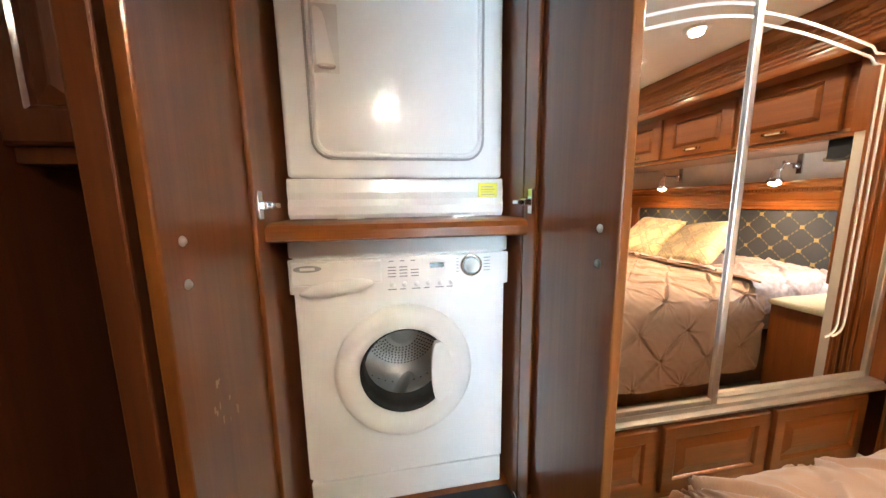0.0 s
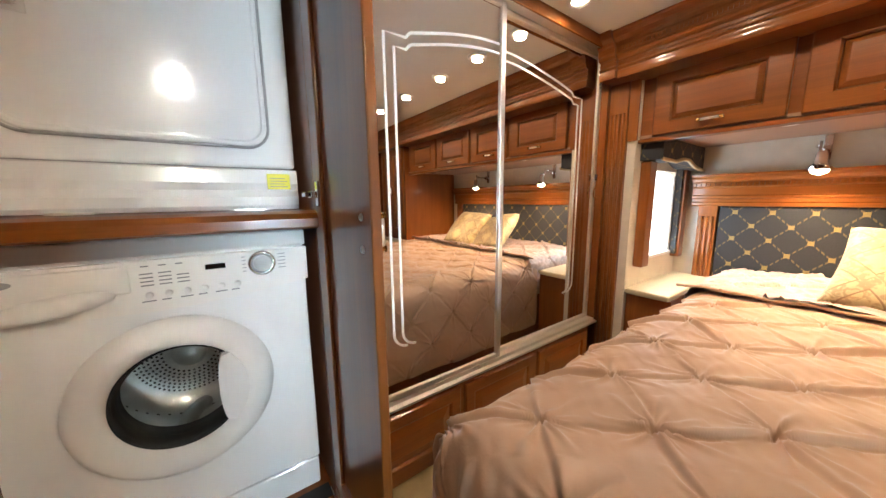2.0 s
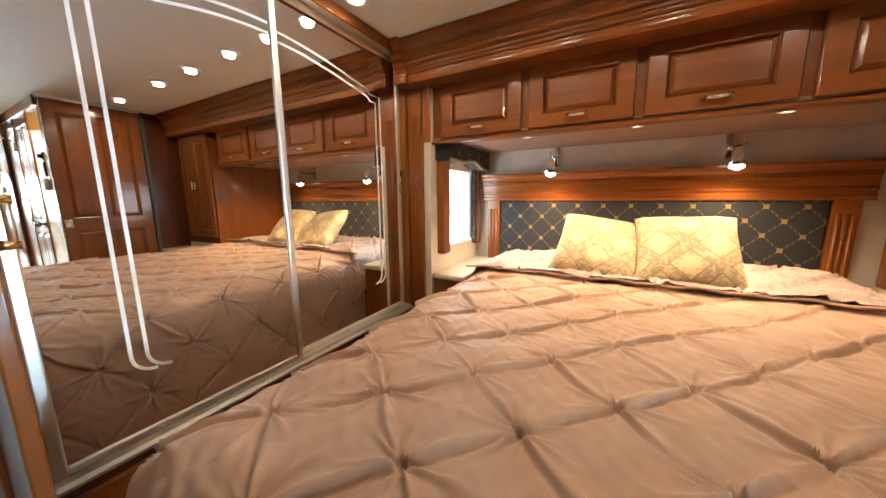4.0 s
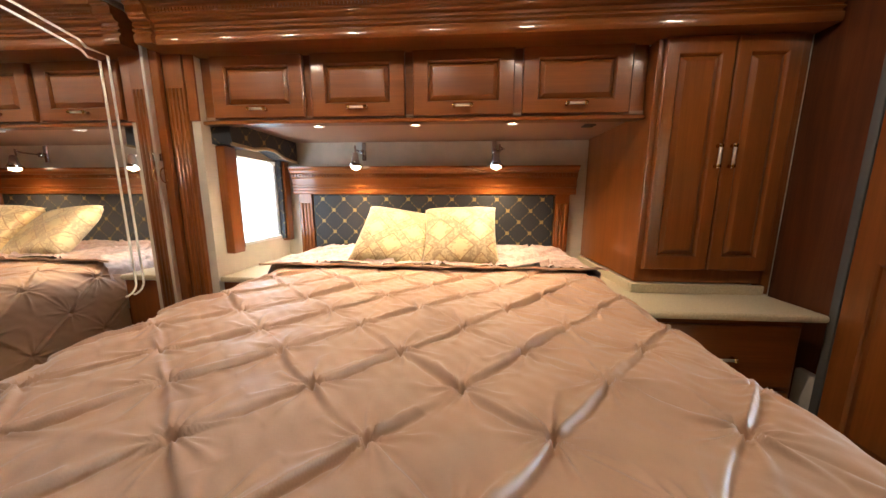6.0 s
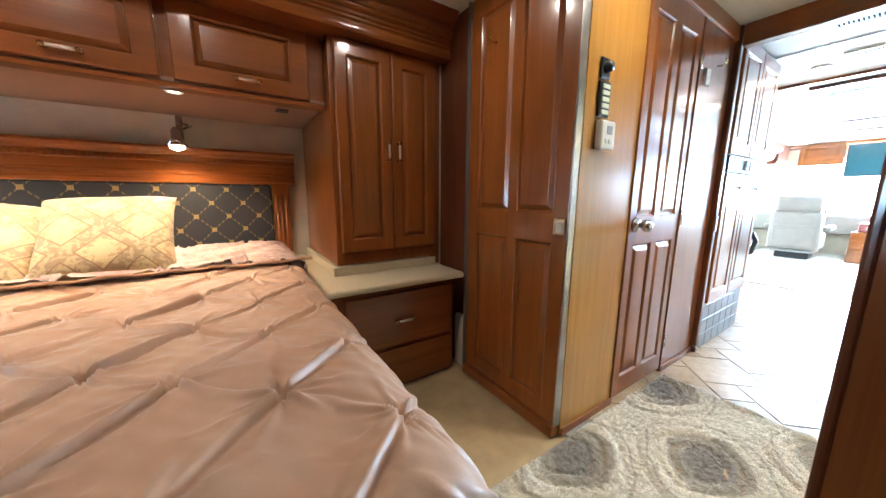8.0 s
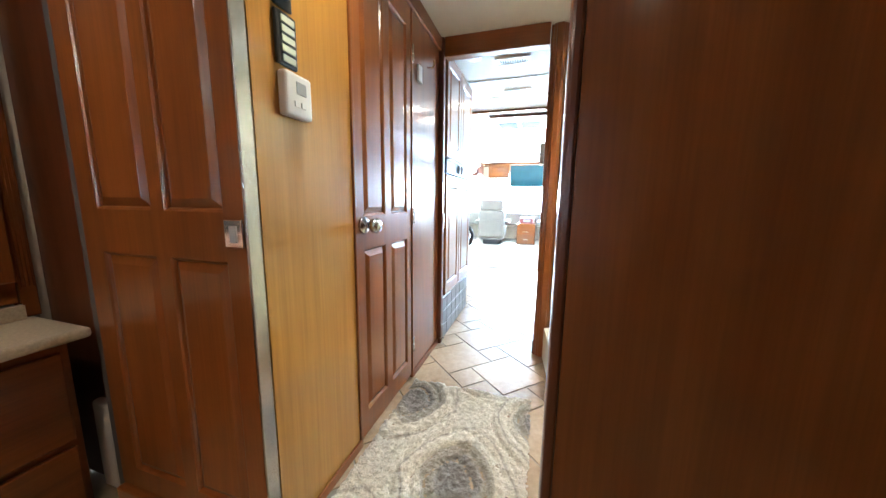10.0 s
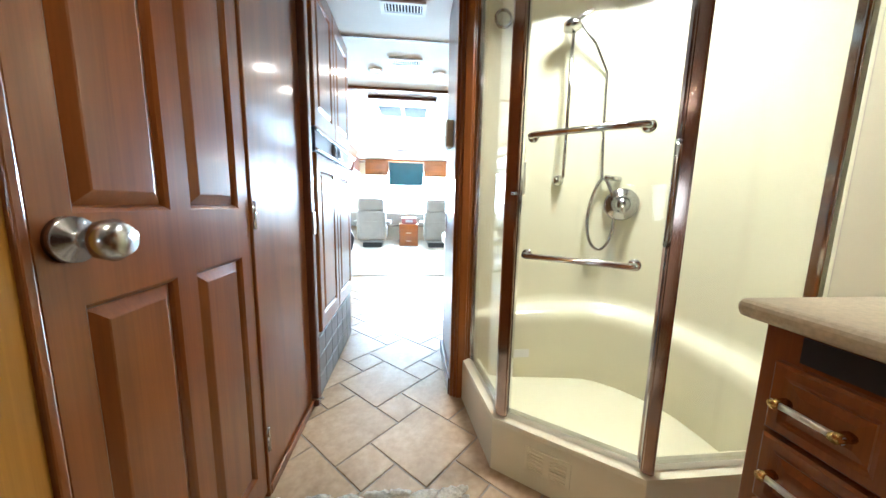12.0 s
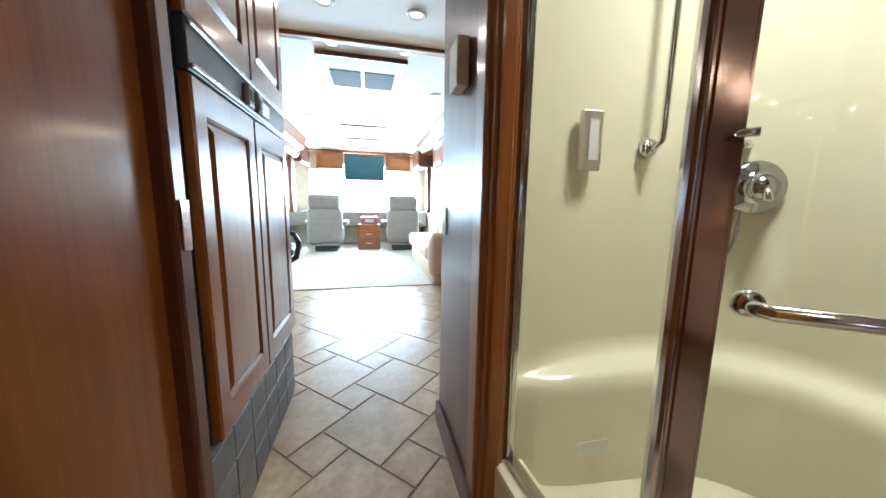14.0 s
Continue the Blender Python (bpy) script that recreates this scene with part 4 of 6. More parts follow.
# ---- cushions ----
def cushion_mat():
    m, n, l, b = mat_nodes("gold_damask")
    tc, sx = n.new("ShaderNodeTexCoord"), n.new("ShaderNodeSeparateXYZ")
    l.new(tc.outputs["Object"], sx.inputs[0])

    def op(kind, a, c=None):
        k = n.new("ShaderNodeMath")
        k.operation = kind
        for i, value in enumerate((a, c)):
            if value is None:
                continue
            if hasattr(value, "is_linked"):
                l.new(value, k.inputs[i])
            else:
                k.inputs[i].default_value = value
        return k.outputs[0]

    a = op("MULTIPLY", op("ADD", sx.outputs[0], sx.outputs[1]), 4.4)
    c = op("MULTIPLY", op("SUBTRACT", sx.outputs[0], sx.outputs[1]), 4.4)
    fa = op("ABSOLUTE", op("SUBTRACT", op("FRACT", op("ADD", a, 50.0)), 0.5))
    fc = op("ABSOLUTE", op("SUBTRACT", op("FRACT", op("ADD", c, 50.0)), 0.5))
    e = op("MAXIMUM", fa, fc)
    band = op("GREATER_THAN", e, 0.36)
    edge = op("MULTIPLY", op("GREATER_THAN", e, 0.33), op("LESS_THAN", e, 0.365))
    co = coords(n, l)
    pat = noise_tex(n, l, co, 34, 2, 0.5, 1.2)
    pr = ramp(n, [(0.46, (0, 0, 0)), (0.52, (1, 1, 1))])
    l.new(pat, pr.inputs[0])
    vine = op("MULTIPLY", pr.outputs[0], 0.55)
    inner = mixc(n, l, "MIX", op("MULTIPLY", vine, op("GREATER_THAN", e, 0.20)), (0.54, 0.41, 0.20), (0.30, 0.17, 0.07))
    col = mixc(n, l, "MIX", band, inner, mixc(n, l, "MIX", vine, (0.46, 0.35, 0.18), (0.20, 0.12, 0.06)))
    col = mixc(n, l, "MIX", edge, col, (0.28, 0.17, 0.08))
    l.new(col, b.inputs["Base Color"])
    b.inputs["Roughness"].default_value = 0.6
    b.inputs["Sheen Weight"].default_value = 0.2
    bump(n, l, b, noise_tex(n, l, co, 160, 3), 0.35, 0.002)
    return m


damask = cushion_mat()


def cushion(place, lean, turn, size, seed):
    """A stuffed square cushion leaning on the headboard; local x across, y up, z through."""
    n = 26
    bm = bmesh.new()
    rows = {}
    for sgn in (1, -1):
        for i in range(n + 1):
            for j in range(n + 1):
                u, v = 2 * i / n - 1, 2 * j / n - 1
                k = max(0.0, (1 - abs(u) ** 2.6)) ** 0.5 * max(0.0, (1 - abs(v) ** 2.6)) ** 0.5
                pull = 1 - 0.07 * (1 - abs(v) ** 2) * abs(u) ** 6 - 0.0
                pv = 1 - 0.07 * (1 - abs(u) ** 2) * abs(v) ** 6
                zz = sgn * 0.085 * k ** 0.8 + 0.010 * k * noise.noise(Vector((u * 1.7 + seed, v * 1.7, sgn)))
                if (i in (0, n) or j in (0, n)) and sgn == -1:
                    rows[(sgn, i, j)] = rows[(1, i, j)]
                else:
                    rows[(sgn, i, j)] = bm.verts.new((u * size / 2 * pull, v * size / 2 * pv, zz))
        for i in range(n):
            for j in range(n):
                bm.faces.new((rows[(sgn, i, j)], rows[(sgn, i + 1, j)], rows[(sgn, i + 1, j + 1)], rows[(sgn, i, j + 1)]))
    body = new("cushion", mesh_of("cushion", bm, damask, True))
    tagged(body, "plump gold damask cushion with diamond pattern against the headboard", "cushion", "gold cushions")
    # local x runs along -y of the room, local y up, local z towards the foot
    basis = Matrix(((0, 0, -1, 0), (-1, 0, 0, 0), (0, 1, 0, 0), (0, 0, 0, 1)))
    body.matrix_world = Matrix.Translation(place) @ basis @ Matrix.Rotation(turn, 4, "Z") @ Matrix.Rotation(lean, 4, "X")
    return body


cushion((2.31, -0.23, 0.822), radians(-48), radians(-9), 0.45, 1.0)
cushion((2.27, -0.625, 0.835), radians(-43), radians(2), 0.44, 4.0)


# ---- washer and dryer ----
def rounded_rect(x0, x1, z0, z1, r, n=6):
    out = []
    for cx, cz, a0 in ((x1 - r, z1 - r, 0), (x0 + r, z1 - r, 90), (x0 + r, z0 + r, 180), (x1 - r, z0 + r, 270)):
        for k in range(n + 1):
            a = radians(a0 + 90 * k / n)
            out.append((cx + r * math.cos(a), cz + r * math.sin(a)))
    return out


AX0, AX1 = -0.283, 0.366
AC = (AX0 + AX1) / 2
washer = thing("washing_machine", (AC, 1.2, 0.17), "white front-loading washing machine with round porthole door", "washing machine")
bm = bmesh.new()
for bb in ((AX0, AX0 + 0.02, 0.965, 1.52, 0.275, 1.055), (AX1 - 0.02, AX1, 0.965, 1.52, 0.275, 1.055), (AX0 + 0.02, AX1 - 0.02, 0.965, 1.52, 1.035, 1.055), (AX0 + 0.02, AX1 - 0.02, 0.965, 1.52, 0.275, 0.295), (AX0 + 0.02, AX1 - 0.02, 1.50, 1.52, 0.295, 1.035)):
    box(bm, *bb)
part("body", bm, white_enamel, washer)
bm = bmesh.new()
hx, hz, hr = 0.035, 0.640, 0.146
loops = []
for yy, k, r in ((0.965, 0.0, hr), (0.965, 1.0, hr), (0.955, 1.0, hr), (0.945, 1.0 - 0.02, hr), (0.945, 0.0, hr), (0.965, 0.0, hr)):
    loop = []
    for q in range(64):
        an = 2 * math.pi * (q + 0.5) / 64
        c, sn = math.cos(an), math.sin(an)
        reach = min(((AX1 if c > 0 else AX0) - hx) / c if abs(c) > 1e-6 else 9, ((1.055 if sn > 0 else 0.275) - hz) / sn if abs(sn) > 1e-6 else 9)
        d = r + (reach - r) * k
        loop.append(bm.verts.new((hx + c * d, yy, hz + sn * d)))
    loops.append(loop)
for p, q in zip(loops, loops[1:]):
    for k in range(64):
        bm.faces.new((p[k], p[(k + 1) % 64], q[(k + 1) % 64], q[k]))
part("front_panel", bm, white_enamel, washer)
part("kick_panel", boxed(AX0 + 0.004, AX1 - 0.004, 0.950, 1.50, 0.168, 0.268, bevel=0.006), white_enamel, washer)
part("top_strip", boxed(AX0 - 0.002, AX1 + 0.002, 0.932, 0.96, 1.015, 1.062, bevel=0.006), white_plastic, washer)
bm = bmesh.new()
low = [(AX0 - 0.002 + (AX1 - AX0 + 0.004) * k / 20, 0.912 - 0.030 * math.sin(math.pi * k / 20)) for k in range(21)]
prism([(x, z) for x, z in low] + [(AX1 + 0.002, 1.010), (AX0 - 0.002, 1.010)], "y", 0.925, 0.9448, bm)
fascia = part("control_panel", bm, white_plastic, washer, "control panel with curved lower edge")
part("drawer_front", boxed(AX0 + 0.004, -0.025, 0.918, 0.9248, 0.935, 1.003, bevel=0.005), white_plastic, washer, "detergent drawer")
bm = bmesh.new()
for v in bmesh.ops.create_uvsphere(bm, u_segments=20, v_segments=10, radius=1.0)["verts"]:
    v.co = Vector((-0.155 + v.co.x * 0.105, 0.921 + v.co.y * 0.022, 0.925 + v.co.z * 0.024 + 0.12 * (v.co.x * 0.105)))
part("drawer_grip", bm, white_plastic, washer, "scooped grip of the detergent drawer", True)
o = part("badge", lathe([(0.0005, 0.9172), (0.038, 0.9172), (0.038, 0.9185)], (0, 0, 0), "y", 24), grey_plastic, washer, "small oval maker's badge")
for v in o.data.vertices:
    w = v.co + ORIGIN[washer]
    v.co = Vector((-0.232 + w.x, w.y, 0.985 + w.z * 0.26)) - ORIGIN[washer]
part("badge_face", boxed(-0.252, -0.212, 0.9160, 0.9170, 0.981, 0.989, bevel=0.0004), white_plastic, washer)
part("display", boxed(0.118, 0.162, 0.9225, 0.9252, 0.972, 0.986, bevel=0.001), gloss_black, washer, "dark display window")
dial = part("dial", lathe([(0.0005, 0.896), (0.017, 0.897), (0.020, 0.903), (0.021, 0.9245)], (0.248, 0, 0.974), "y", 28), white_plastic, washer, "round programme dial", True)
part("dial_ring", lathe([(0.024, 0.9245), (0.024, 0.920), (0.033, 0.918), (0.035, 0.9246)], (0.248, 0, 0.974), "y", 28, None, None, False), steel, dial, "", True)
for k in range(6):
    part("button", lathe([(0.0005, 0.916), (0.007, 0.9165), (0.008, 0.9246)], (0.005 + k * 0.036, 0, 0.925), "y", 14), white_plastic, washer, "", True)
bm = bmesh.new()
for k in range(6):
    box(bm, -0.010 + k * 0.036, 0.016 + k * 0.036 - 0.008 * (k % 2), 0.9236, 0.9247, 0.9085, 0.9115)
for i, x in enumerate((-0.008, 0.026, 0.060)):
    for j in range(4 - i // 2):
        box(bm, x, x + 0.024, 0.9236, 0.9247, 0.948 + j * 0.0095, 0.951 + j * 0.0095)
for k in range(5):
    box(bm, 0.200, 0.209, 0.9236, 0.9247, 0.955 + k * 0.010, 0.957 + k * 0.010)
    box(bm, 0.288, 0.308, 0.9236, 0.9247, 0.955 + k * 0.010, 0.957 + k * 0.010)
for k in range(3):
    box(bm, -0.004 + k * 0.032, 0.010 + k * 0.032, 0.9236, 0.9247, 0.995, 0.998)
tagged(part("panel_print", bm, ink, washer, "small grey printed marks"), kind="stuff")
PC = (0.035, 0, 0.640)
part("door_ring", lathe([(0.142, 0.948), (0.142, 0.925), (0.150, 0.908), (0.170, 0.897), (0.195, 0.902), (0.212, 0.920), (0.216, 0.9444)], PC, "y", 56, None, None, False), white_plastic, washer, "broad white porthole ring", True)
bm = prism([(PC[0] + 0.098 - 0.018 * math.cos(a), PC[2] + 0.098 * math.sin(a)) for a in (radians(-78 + 156 * k / 12) for k in range(13))] +
           [(PC[0] + 0.150 * math.cos(a), PC[2] + 0.150 * math.sin(a)) for a in (radians(42 - 84 * k / 8) for k in range(9))], "y", 0.903, 0.925)
part("door_grip", bm, white_plastic, washer, "white grip plate at the door's edge")
part("gasket", lathe([(0.143, 0.947), (0.141, 0.930), (0.134, 0.934), (0.128, 0.952), (0.132, 1.02), (0.150, 1.03)], PC, "y", 48, None, None, False), gap_black, washer, "black rubber gasket", True)
part("door_glass", lathe([(0.0005, 0.955), (0.06, 0.950), (0.10, 0.940), (0.134, 0.930), (0.138, 0.934)], PC, "y", 40, None, None, False), glass, washer, "bowl-shaped porthole glass", True).visible_shadow = False
drum_steel = plain("bright_drum_steel", (0.78, 0.78, 0.76), 0.40, 1.0, 0.10, 20, 0.05, 200)
drum = part("drum", lathe([(0.170, 1.03), (0.205, 1.06), (0.21, 1.24), (0.16, 1.27), (0.07, 1.255), (0.0005, 1.235)], PC, "y", 48, None, None, False), drum_steel, washer, "perforated steel drum", True)
bm = bmesh.new()
for j in range(6):
    for k in range(44):
        a = 2 * math.pi * (k + 0.5 * (j % 2)) / 44
        y = 1.08 + j * 0.028
        r = 0.2088
        c = Vector((PC[0] + r * math.cos(a), y, PC[2] + r * math.sin(a)))
        e, s = Vector((-math.sin(a), 0, math.cos(a))), Vector((0, 1, 0))
        bm.faces.new([bm.verts.new(c + 0.0045 * (math.cos(q) * e + math.sin(q) * s)) for q in (k2 * math.pi / 3 for k2 in range(6))])
for j in range(7):
    rr = 0.075 + j * 0.0125
    count = int(2 * math.pi * rr / 0.014)
    for k in range(count):
        a = 2 * math.pi * (k + 0.5 * (j % 2)) / count
        c = Vector((PC[0] + rr * math.cos(a), 1.2535 + (rr - 0.07) * 0.167, PC[2] + rr * math.sin(a)))
        bm.faces.new([bm.verts.new(c + 0.0038 * Vector((math.cos(q), 0, math.sin(q)))) for q in (k2 * math.pi / 3 for k2 in range(6))])
tagged(part("perforation", bm, gap_black, drum), kind="stuff")
part("drum_hub", lathe([(0.0005, 1.205), (0.030, 1.210), (0.048, 1.235), (0.050, 1.25)], PC, "y", 28), drum_steel, drum, "domed hub plate", True)
for a0 in (20, 140, 260):
    bm = bmesh.new()
    a = radians(a0)
    tube([(PC[0] + (0.195 - 0.02 * math.sin(q * math.pi)) * math.cos(a + 0.3 * q), 1.07 + 0.16 * q, PC[2] + (0.195 - 0.02 * math.sin(q * math.pi)) * math.sin(a + 0.3 * q)) for q in (k / 10 for k in range(11))], 0.022, 10, bm)
    part("drum_paddle", bm, drum_steel, drum, "", True)

dryer = thing("tumble_dryer", (AC + 0.003, 1.25, 1.121), "white tumble dryer stacked on the shelf above the washer", "dryer")
DX0, DX1 = AX0 - 0.006, AX1 + 0.006
part("body", boxed(DX0, DX1, 1.000, 1.54, 1.245, TOP - 0.02, bevel=0.012, seg=3), white_enamel, dryer)
part("lower_panel", prism([(1.52, 1.123), (1.000, 1.123), (0.988, 1.135), (0.984, 1.16), (0.992, 1.18), (0.986, 1.20), (0.992, 1.238), (1.000, 1.242), (1.52, 1.242)], "x", DX0, DX1), white_enamel, dryer, "contoured lower panel", False)
bm = bmesh.new()
loops = []
for inset, y in ((0.0, 0.9995), (0.0, 0.990), (0.004, 0.987), (0.010, 0.987), (0.014, 0.992), (0.020, 0.9925)):
    pts = rounded_rect(-0.205 + inset, 0.300 - inset, 1.305 + inset, TOP - 0.035 - inset, 0.055 - inset * 0.6)
    loops.append([bm.verts.new((x, y, z)) for x, z in pts])
for p, q in zip(loops, loops[1:]):
    for k in range(len(p)):
        bm.faces.new((p[k], p[(k + 1) % len(p)], q[(k + 1) % len(p)], q[k]))
bm.faces.new(loops[-1])
door = part("door", bm, white_enamel, dryer, "door with rounded corners")
part("door_seam", tube([(x, 0.994, z) for x, z in rounded_rect(-0.210, 0.305, 1.300, TOP - 0.03, 0.058)], 0.0040, 6, None, True), grey_plastic, dryer, "grey seam round the door", True)
bm = prism([(-0.182, 1.70), (-0.158, 1.69), (-0.150, 1.66), (-0.146, 1.60), (-0.128, 1.545), (-0.178, 1.545)], "y", 0.966, 0.9915)
bmesh.ops.bevel(bm, geom=bm.edges[:], offset=0.005, segments=2, affect="EDGES")
part("handle", bm, white_plastic, door, "scooped white handle")
part("handle_recess", boxed(-0.190, -0.120, 0.9905, 0.9925, 1.535, 1.715, bevel=0.0009), plain("pale_grey_plastic", (0.62, 0.62, 0.60), 0.4), door)
part("sticker", boxed(0.288, 0.350, 0.9825, 0.9845, 1.183, 1.228, bevel=0.0005), yellow_paper, dryer, "yellow warning sticker")
bm = bmesh.new()
for k in range(4):
    box(bm, 0.296, 0.342 - 0.006 * (k % 2), 0.9815, 0.9827, 1.190 + 0.008 * k, 1.192 + 0.008 * k)
tagged(part("sticker_print", bm, ink, dryer, "unreadable lines of print"), kind="stuff")
for x in (-0.15, 0.20):
    part("tab", boxed(x, x + 0.075, 0.975, 0.995, 1.121, 1.126, bevel=0.001), aluminium, dryer, "metal tab under the panel")
solid("washer_floor_strip", boxed(LX0 + 0.004, LX1 - 0.004, 0.872, 0.93, 0.1655, 0.169), gap_black, "dark strip under the washer", "trim")


# ---- sliding door and corridor door ----
t = thing("sliding_door", (1.43, -2.14, 0.0), "dark cherry sliding door, slid open, with raised panels", "door")
f = facing("+y", -2.165)
d = part("door_leaf", panelled(f, (1.115, 1.185, 1.385, 1.435, 1.655, 1.735), (0.055, 0.13, 0.835, 0.955, 1.86, 1.955), 0.032, 0.010, 0.02), wood_z, t)
part("base_rail", boxed(1.112, 1.738, -2.195, -2.115, 0.0, 0.052, bevel=0.005), wood_x, t)
part("edge_strip", boxed(1.1065, 1.1145, -2.164, -2.125, 0.055, 1.955, bevel=0.002), steel, t, "narrow metal edge strip")
lt = part("latch", boxed(1.122, 1.178, -2.132, -2.124, 0.872, 0.940, bevel=0.003), chrome, t, "recessed chrome latch")
part("latch_cup", boxed(1.137, 1.160, -2.1245, -2.1225, 0.885, 0.925, bevel=0.001), grey_plastic, lt)
part("track", boxed(1.10, 1.74, -2.17, -2.12, 1.957, 1.976), aluminium, t)
hk = part("coat_hook", tube([(1.545, -2.13, 1.705), (1.545, -2.10, 1.70), (1.545, -2.088, 1.715), (1.545, -2.092, 1.73)], 0.005, 8), brass, t, "small brass hook", True)
solid("slide_seal", boxed(1.745, 1.775, -2.205, -2.141, 0, TOP - 0.005, bevel=0.004), plain("grey_seal", (0.07, 0.065, 0.06), 0.6), "grey vertical seal beside the slide-out", "seal", "structure")
solid("slide_seal_panel", boxed(1.776, 2.06, -2.203, -2.165, 0, TOP - 0.005), dark_z, "dark cherry panel behind the seal", "wall", "structure")

t = thing("door_1", (CX, -2.83, 0.0), "cherry corridor door with tall raised panels and knob", "door", kind="structure")
f = facing("-x", CX + 0.03)
d = part("door_leaf", panelled(f, (-3.09, -3.035, -2.855, -2.80, -2.625, -2.57), (0.02, 0.12, 0.80, 0.93, 1.80, 1.905), 0.032, 0.012, 0.020), wood_z, t)
for y0, y1 in ((-2.569, -2.555), (-3.105, -3.091)):
    part("casing", boxed(CX - 0.008, CX + 0.03, y0, y1, 0, 1.912, bevel=0.003), wood_z, t)
kb = part("knob", lathe([(0.0005, CX - 0.075), (0.020, CX - 0.074), (0.029, CX - 0.060), (0.026, CX - 0.044), (0.013, CX - 0.034), (0.012, CX - 0.016), (0.031, CX - 0.014), (0.032, CX - 0.0025)], (0, -2.615, 0.895), "x", 28), steel, d, "round satin steel knob", True)
for zz in (0.20, 0.91, 1.70):
    part("hinge", tube([(CX - 0.008, -3.100, zz - 0.04), (CX - 0.008, -3.100, zz + 0.04)], 0.007, 10), chrome, t, "chrome butt hinge", True)
solid("coat_hook", tube([(CX - 0.003, -3.32, 1.72), (CX - 0.035, -3.32, 1.715), (CX - 0.045, -3.32, 1.735), (CX - 0.040, -3.32, 1.75)], 0.005, 8), brass, "small brass hook on the corridor wall", "hook", smooth=True)
solid("light_switch", boxed(CX - 0.014, CX - 0.001, -3.22, -3.17, 1.60, 1.68, bevel=0.003), white_plastic, "small white switch plate", "switch")
solid("door_stop", tube([(CX - 0.011, -3.52, 0.055), (CX - 0.06, -3.525, 0.055)], 0.005, 8), steel, "thin metal door stop near the floor", "door stop", smooth=True)
solid("strike_plate", boxed(CX - 0.034, CX - 0.0305, -3.590, -3.560, 0.81, 0.91, bevel=0.001), chrome, "chrome strike plate in the dark jamb", "strike plate")

t = thing("wall_knob_switch", (CX, -2.26, 1.485), "black round control knob on the corridor wall", "switch")
part("plate", boxed(CX - 0.010, CX - 0.001, -2.295, -2.237, 1.452, 1.524, bevel=0.004), black, t)
part("knob", lathe([(0.0005, CX - 0.034), (0.017, CX - 0.033), (0.021, CX - 0.010)], (0, -2.265, 1.490), "x", 20), black, t, "", True)
key_mat = plain("pale_green_keys", (0.62, 0.66, 0.52), 0.4, 0, 0.03, 5, 0.0)
t = thing("control_pad", (CX, -2.268, 1.32), "black keypad with five pale buttons in a column", "control panel")
part("plate", boxed(CX - 0.013, CX - 0.001, -2.303, -2.235, 1.318, 1.443, bevel=0.005), black, t)
for r in range(5):
    part("button", boxed(CX - 0.017, CX - 0.0128, -2.292, -2.248, 1.327 + r * 0.0225, 1.343 + r * 0.0225, bevel=0.0015), key_mat, t)
t = thing("thermostat", (CX, -2.28, 1.20), "white wall thermostat with small screen", "thermostat")
part("case", boxed(CX - 0.030, CX - 0.001, -2.330, -2.237, 1.198, 1.305, bevel=0.008, seg=3), white_plastic, t)
part("screen", boxed(CX - 0.0315, CX - 0.0295, -2.306, -2.272, 1.255, 1.285, bevel=0.0005), grey_plastic, t)
for k in range(2):
    part("button", boxed(CX - 0.033, CX - 0.0295, -2.302 + k * 0.024, -2.286 + k * 0.024, 1.222, 1.236, bevel=0.001), white_enamel, t)

# ---- shower ----
sh = thing("shower", (-0.1, -3.4, 0.0), "cream fibreglass corner shower with angled glass door", "shower")
A, B = (0.312, -3.174), (-0.035, -2.905)
W = (0.352, -3.585)
foot = [(0.398, -3.58), (0.355, -3.150), (-0.010, -2.862), (XL + 0.003, -2.862), (XL + 0.003, -3.655), (0.20, -3.655), (0.345, -3.62)]
inner = [(0.315, -3.58), (0.280, -3.195), (-0.048, -2.945), (XL + 0.06, -2.945), (XL + 0.06, -3.58), (0.15, -3.59), (0.28, -3.60)]
bm = bmesh.new()
rims = []
for pts, z in ((foot, 0.0), (foot, 0.185), ([(0.97 * p[0] + 0.03 * q[0], 0.97 * p[1] + 0.03 * q[1]) for p, q in zip(foot, inner)], 0.200), (inner, 0.200), (inner, 0.165), ([(p[0] * 0.9 - 0.01, p[1] * 0.92 - 0.26) for p in inner], 0.125)):
    rims.append([bm.verts.new((x, y, z)) for x, y in pts])
for p, q in zip(rims, rims[1:]):
    for k in range(len(p)):
        bm.faces.new((p[k], p[(k + 1) % len(p)], q[(k + 1) % len(p)], q[k]))
bm.faces.new(rims[-1])
pan = part("pan", bm, fiberglass, sh, "raised angled shower pan")
# curved surround with a moulded seat step
bm = bmesh.new()


def surround(a, inset):
    """A rounded back wall from the doorway jamb round to the vanity end."""
    pts = [Vector((0.336, -3.615 + inset * 0.3)), Vector((0.20, -3.628 + inset * 0.8)), Vector((0.02, -3.630 + inset)), Vector((-0.17, -3.605 + inset)), Vector((-0.33 + inset * 0.6, -3.525 + inset * 0.8)),
           Vector((-0.45 + inset * 0.9, -3.38 + inset * 0.5)), Vector((XL + 0.045 + inset, -3.18)), Vector((XL + 0.035 + inset, -2.900))]
    s = a * (len(pts) - 1)
    i = min(int(s), len(pts) - 2)
    f = s - i
    p0, p1, p2, p3 = pts[max(i - 1, 0)], pts[i], pts[i + 1], pts[min(i + 2, len(pts) - 1)]
    return 0.5 * ((2 * p1) + (p2 - p0) * f + (2 * p0 - 5 * p1 + 4 * p2 - p3) * f * f + (3 * p1 - p0 - 3 * p2 + p3) * f ** 3)


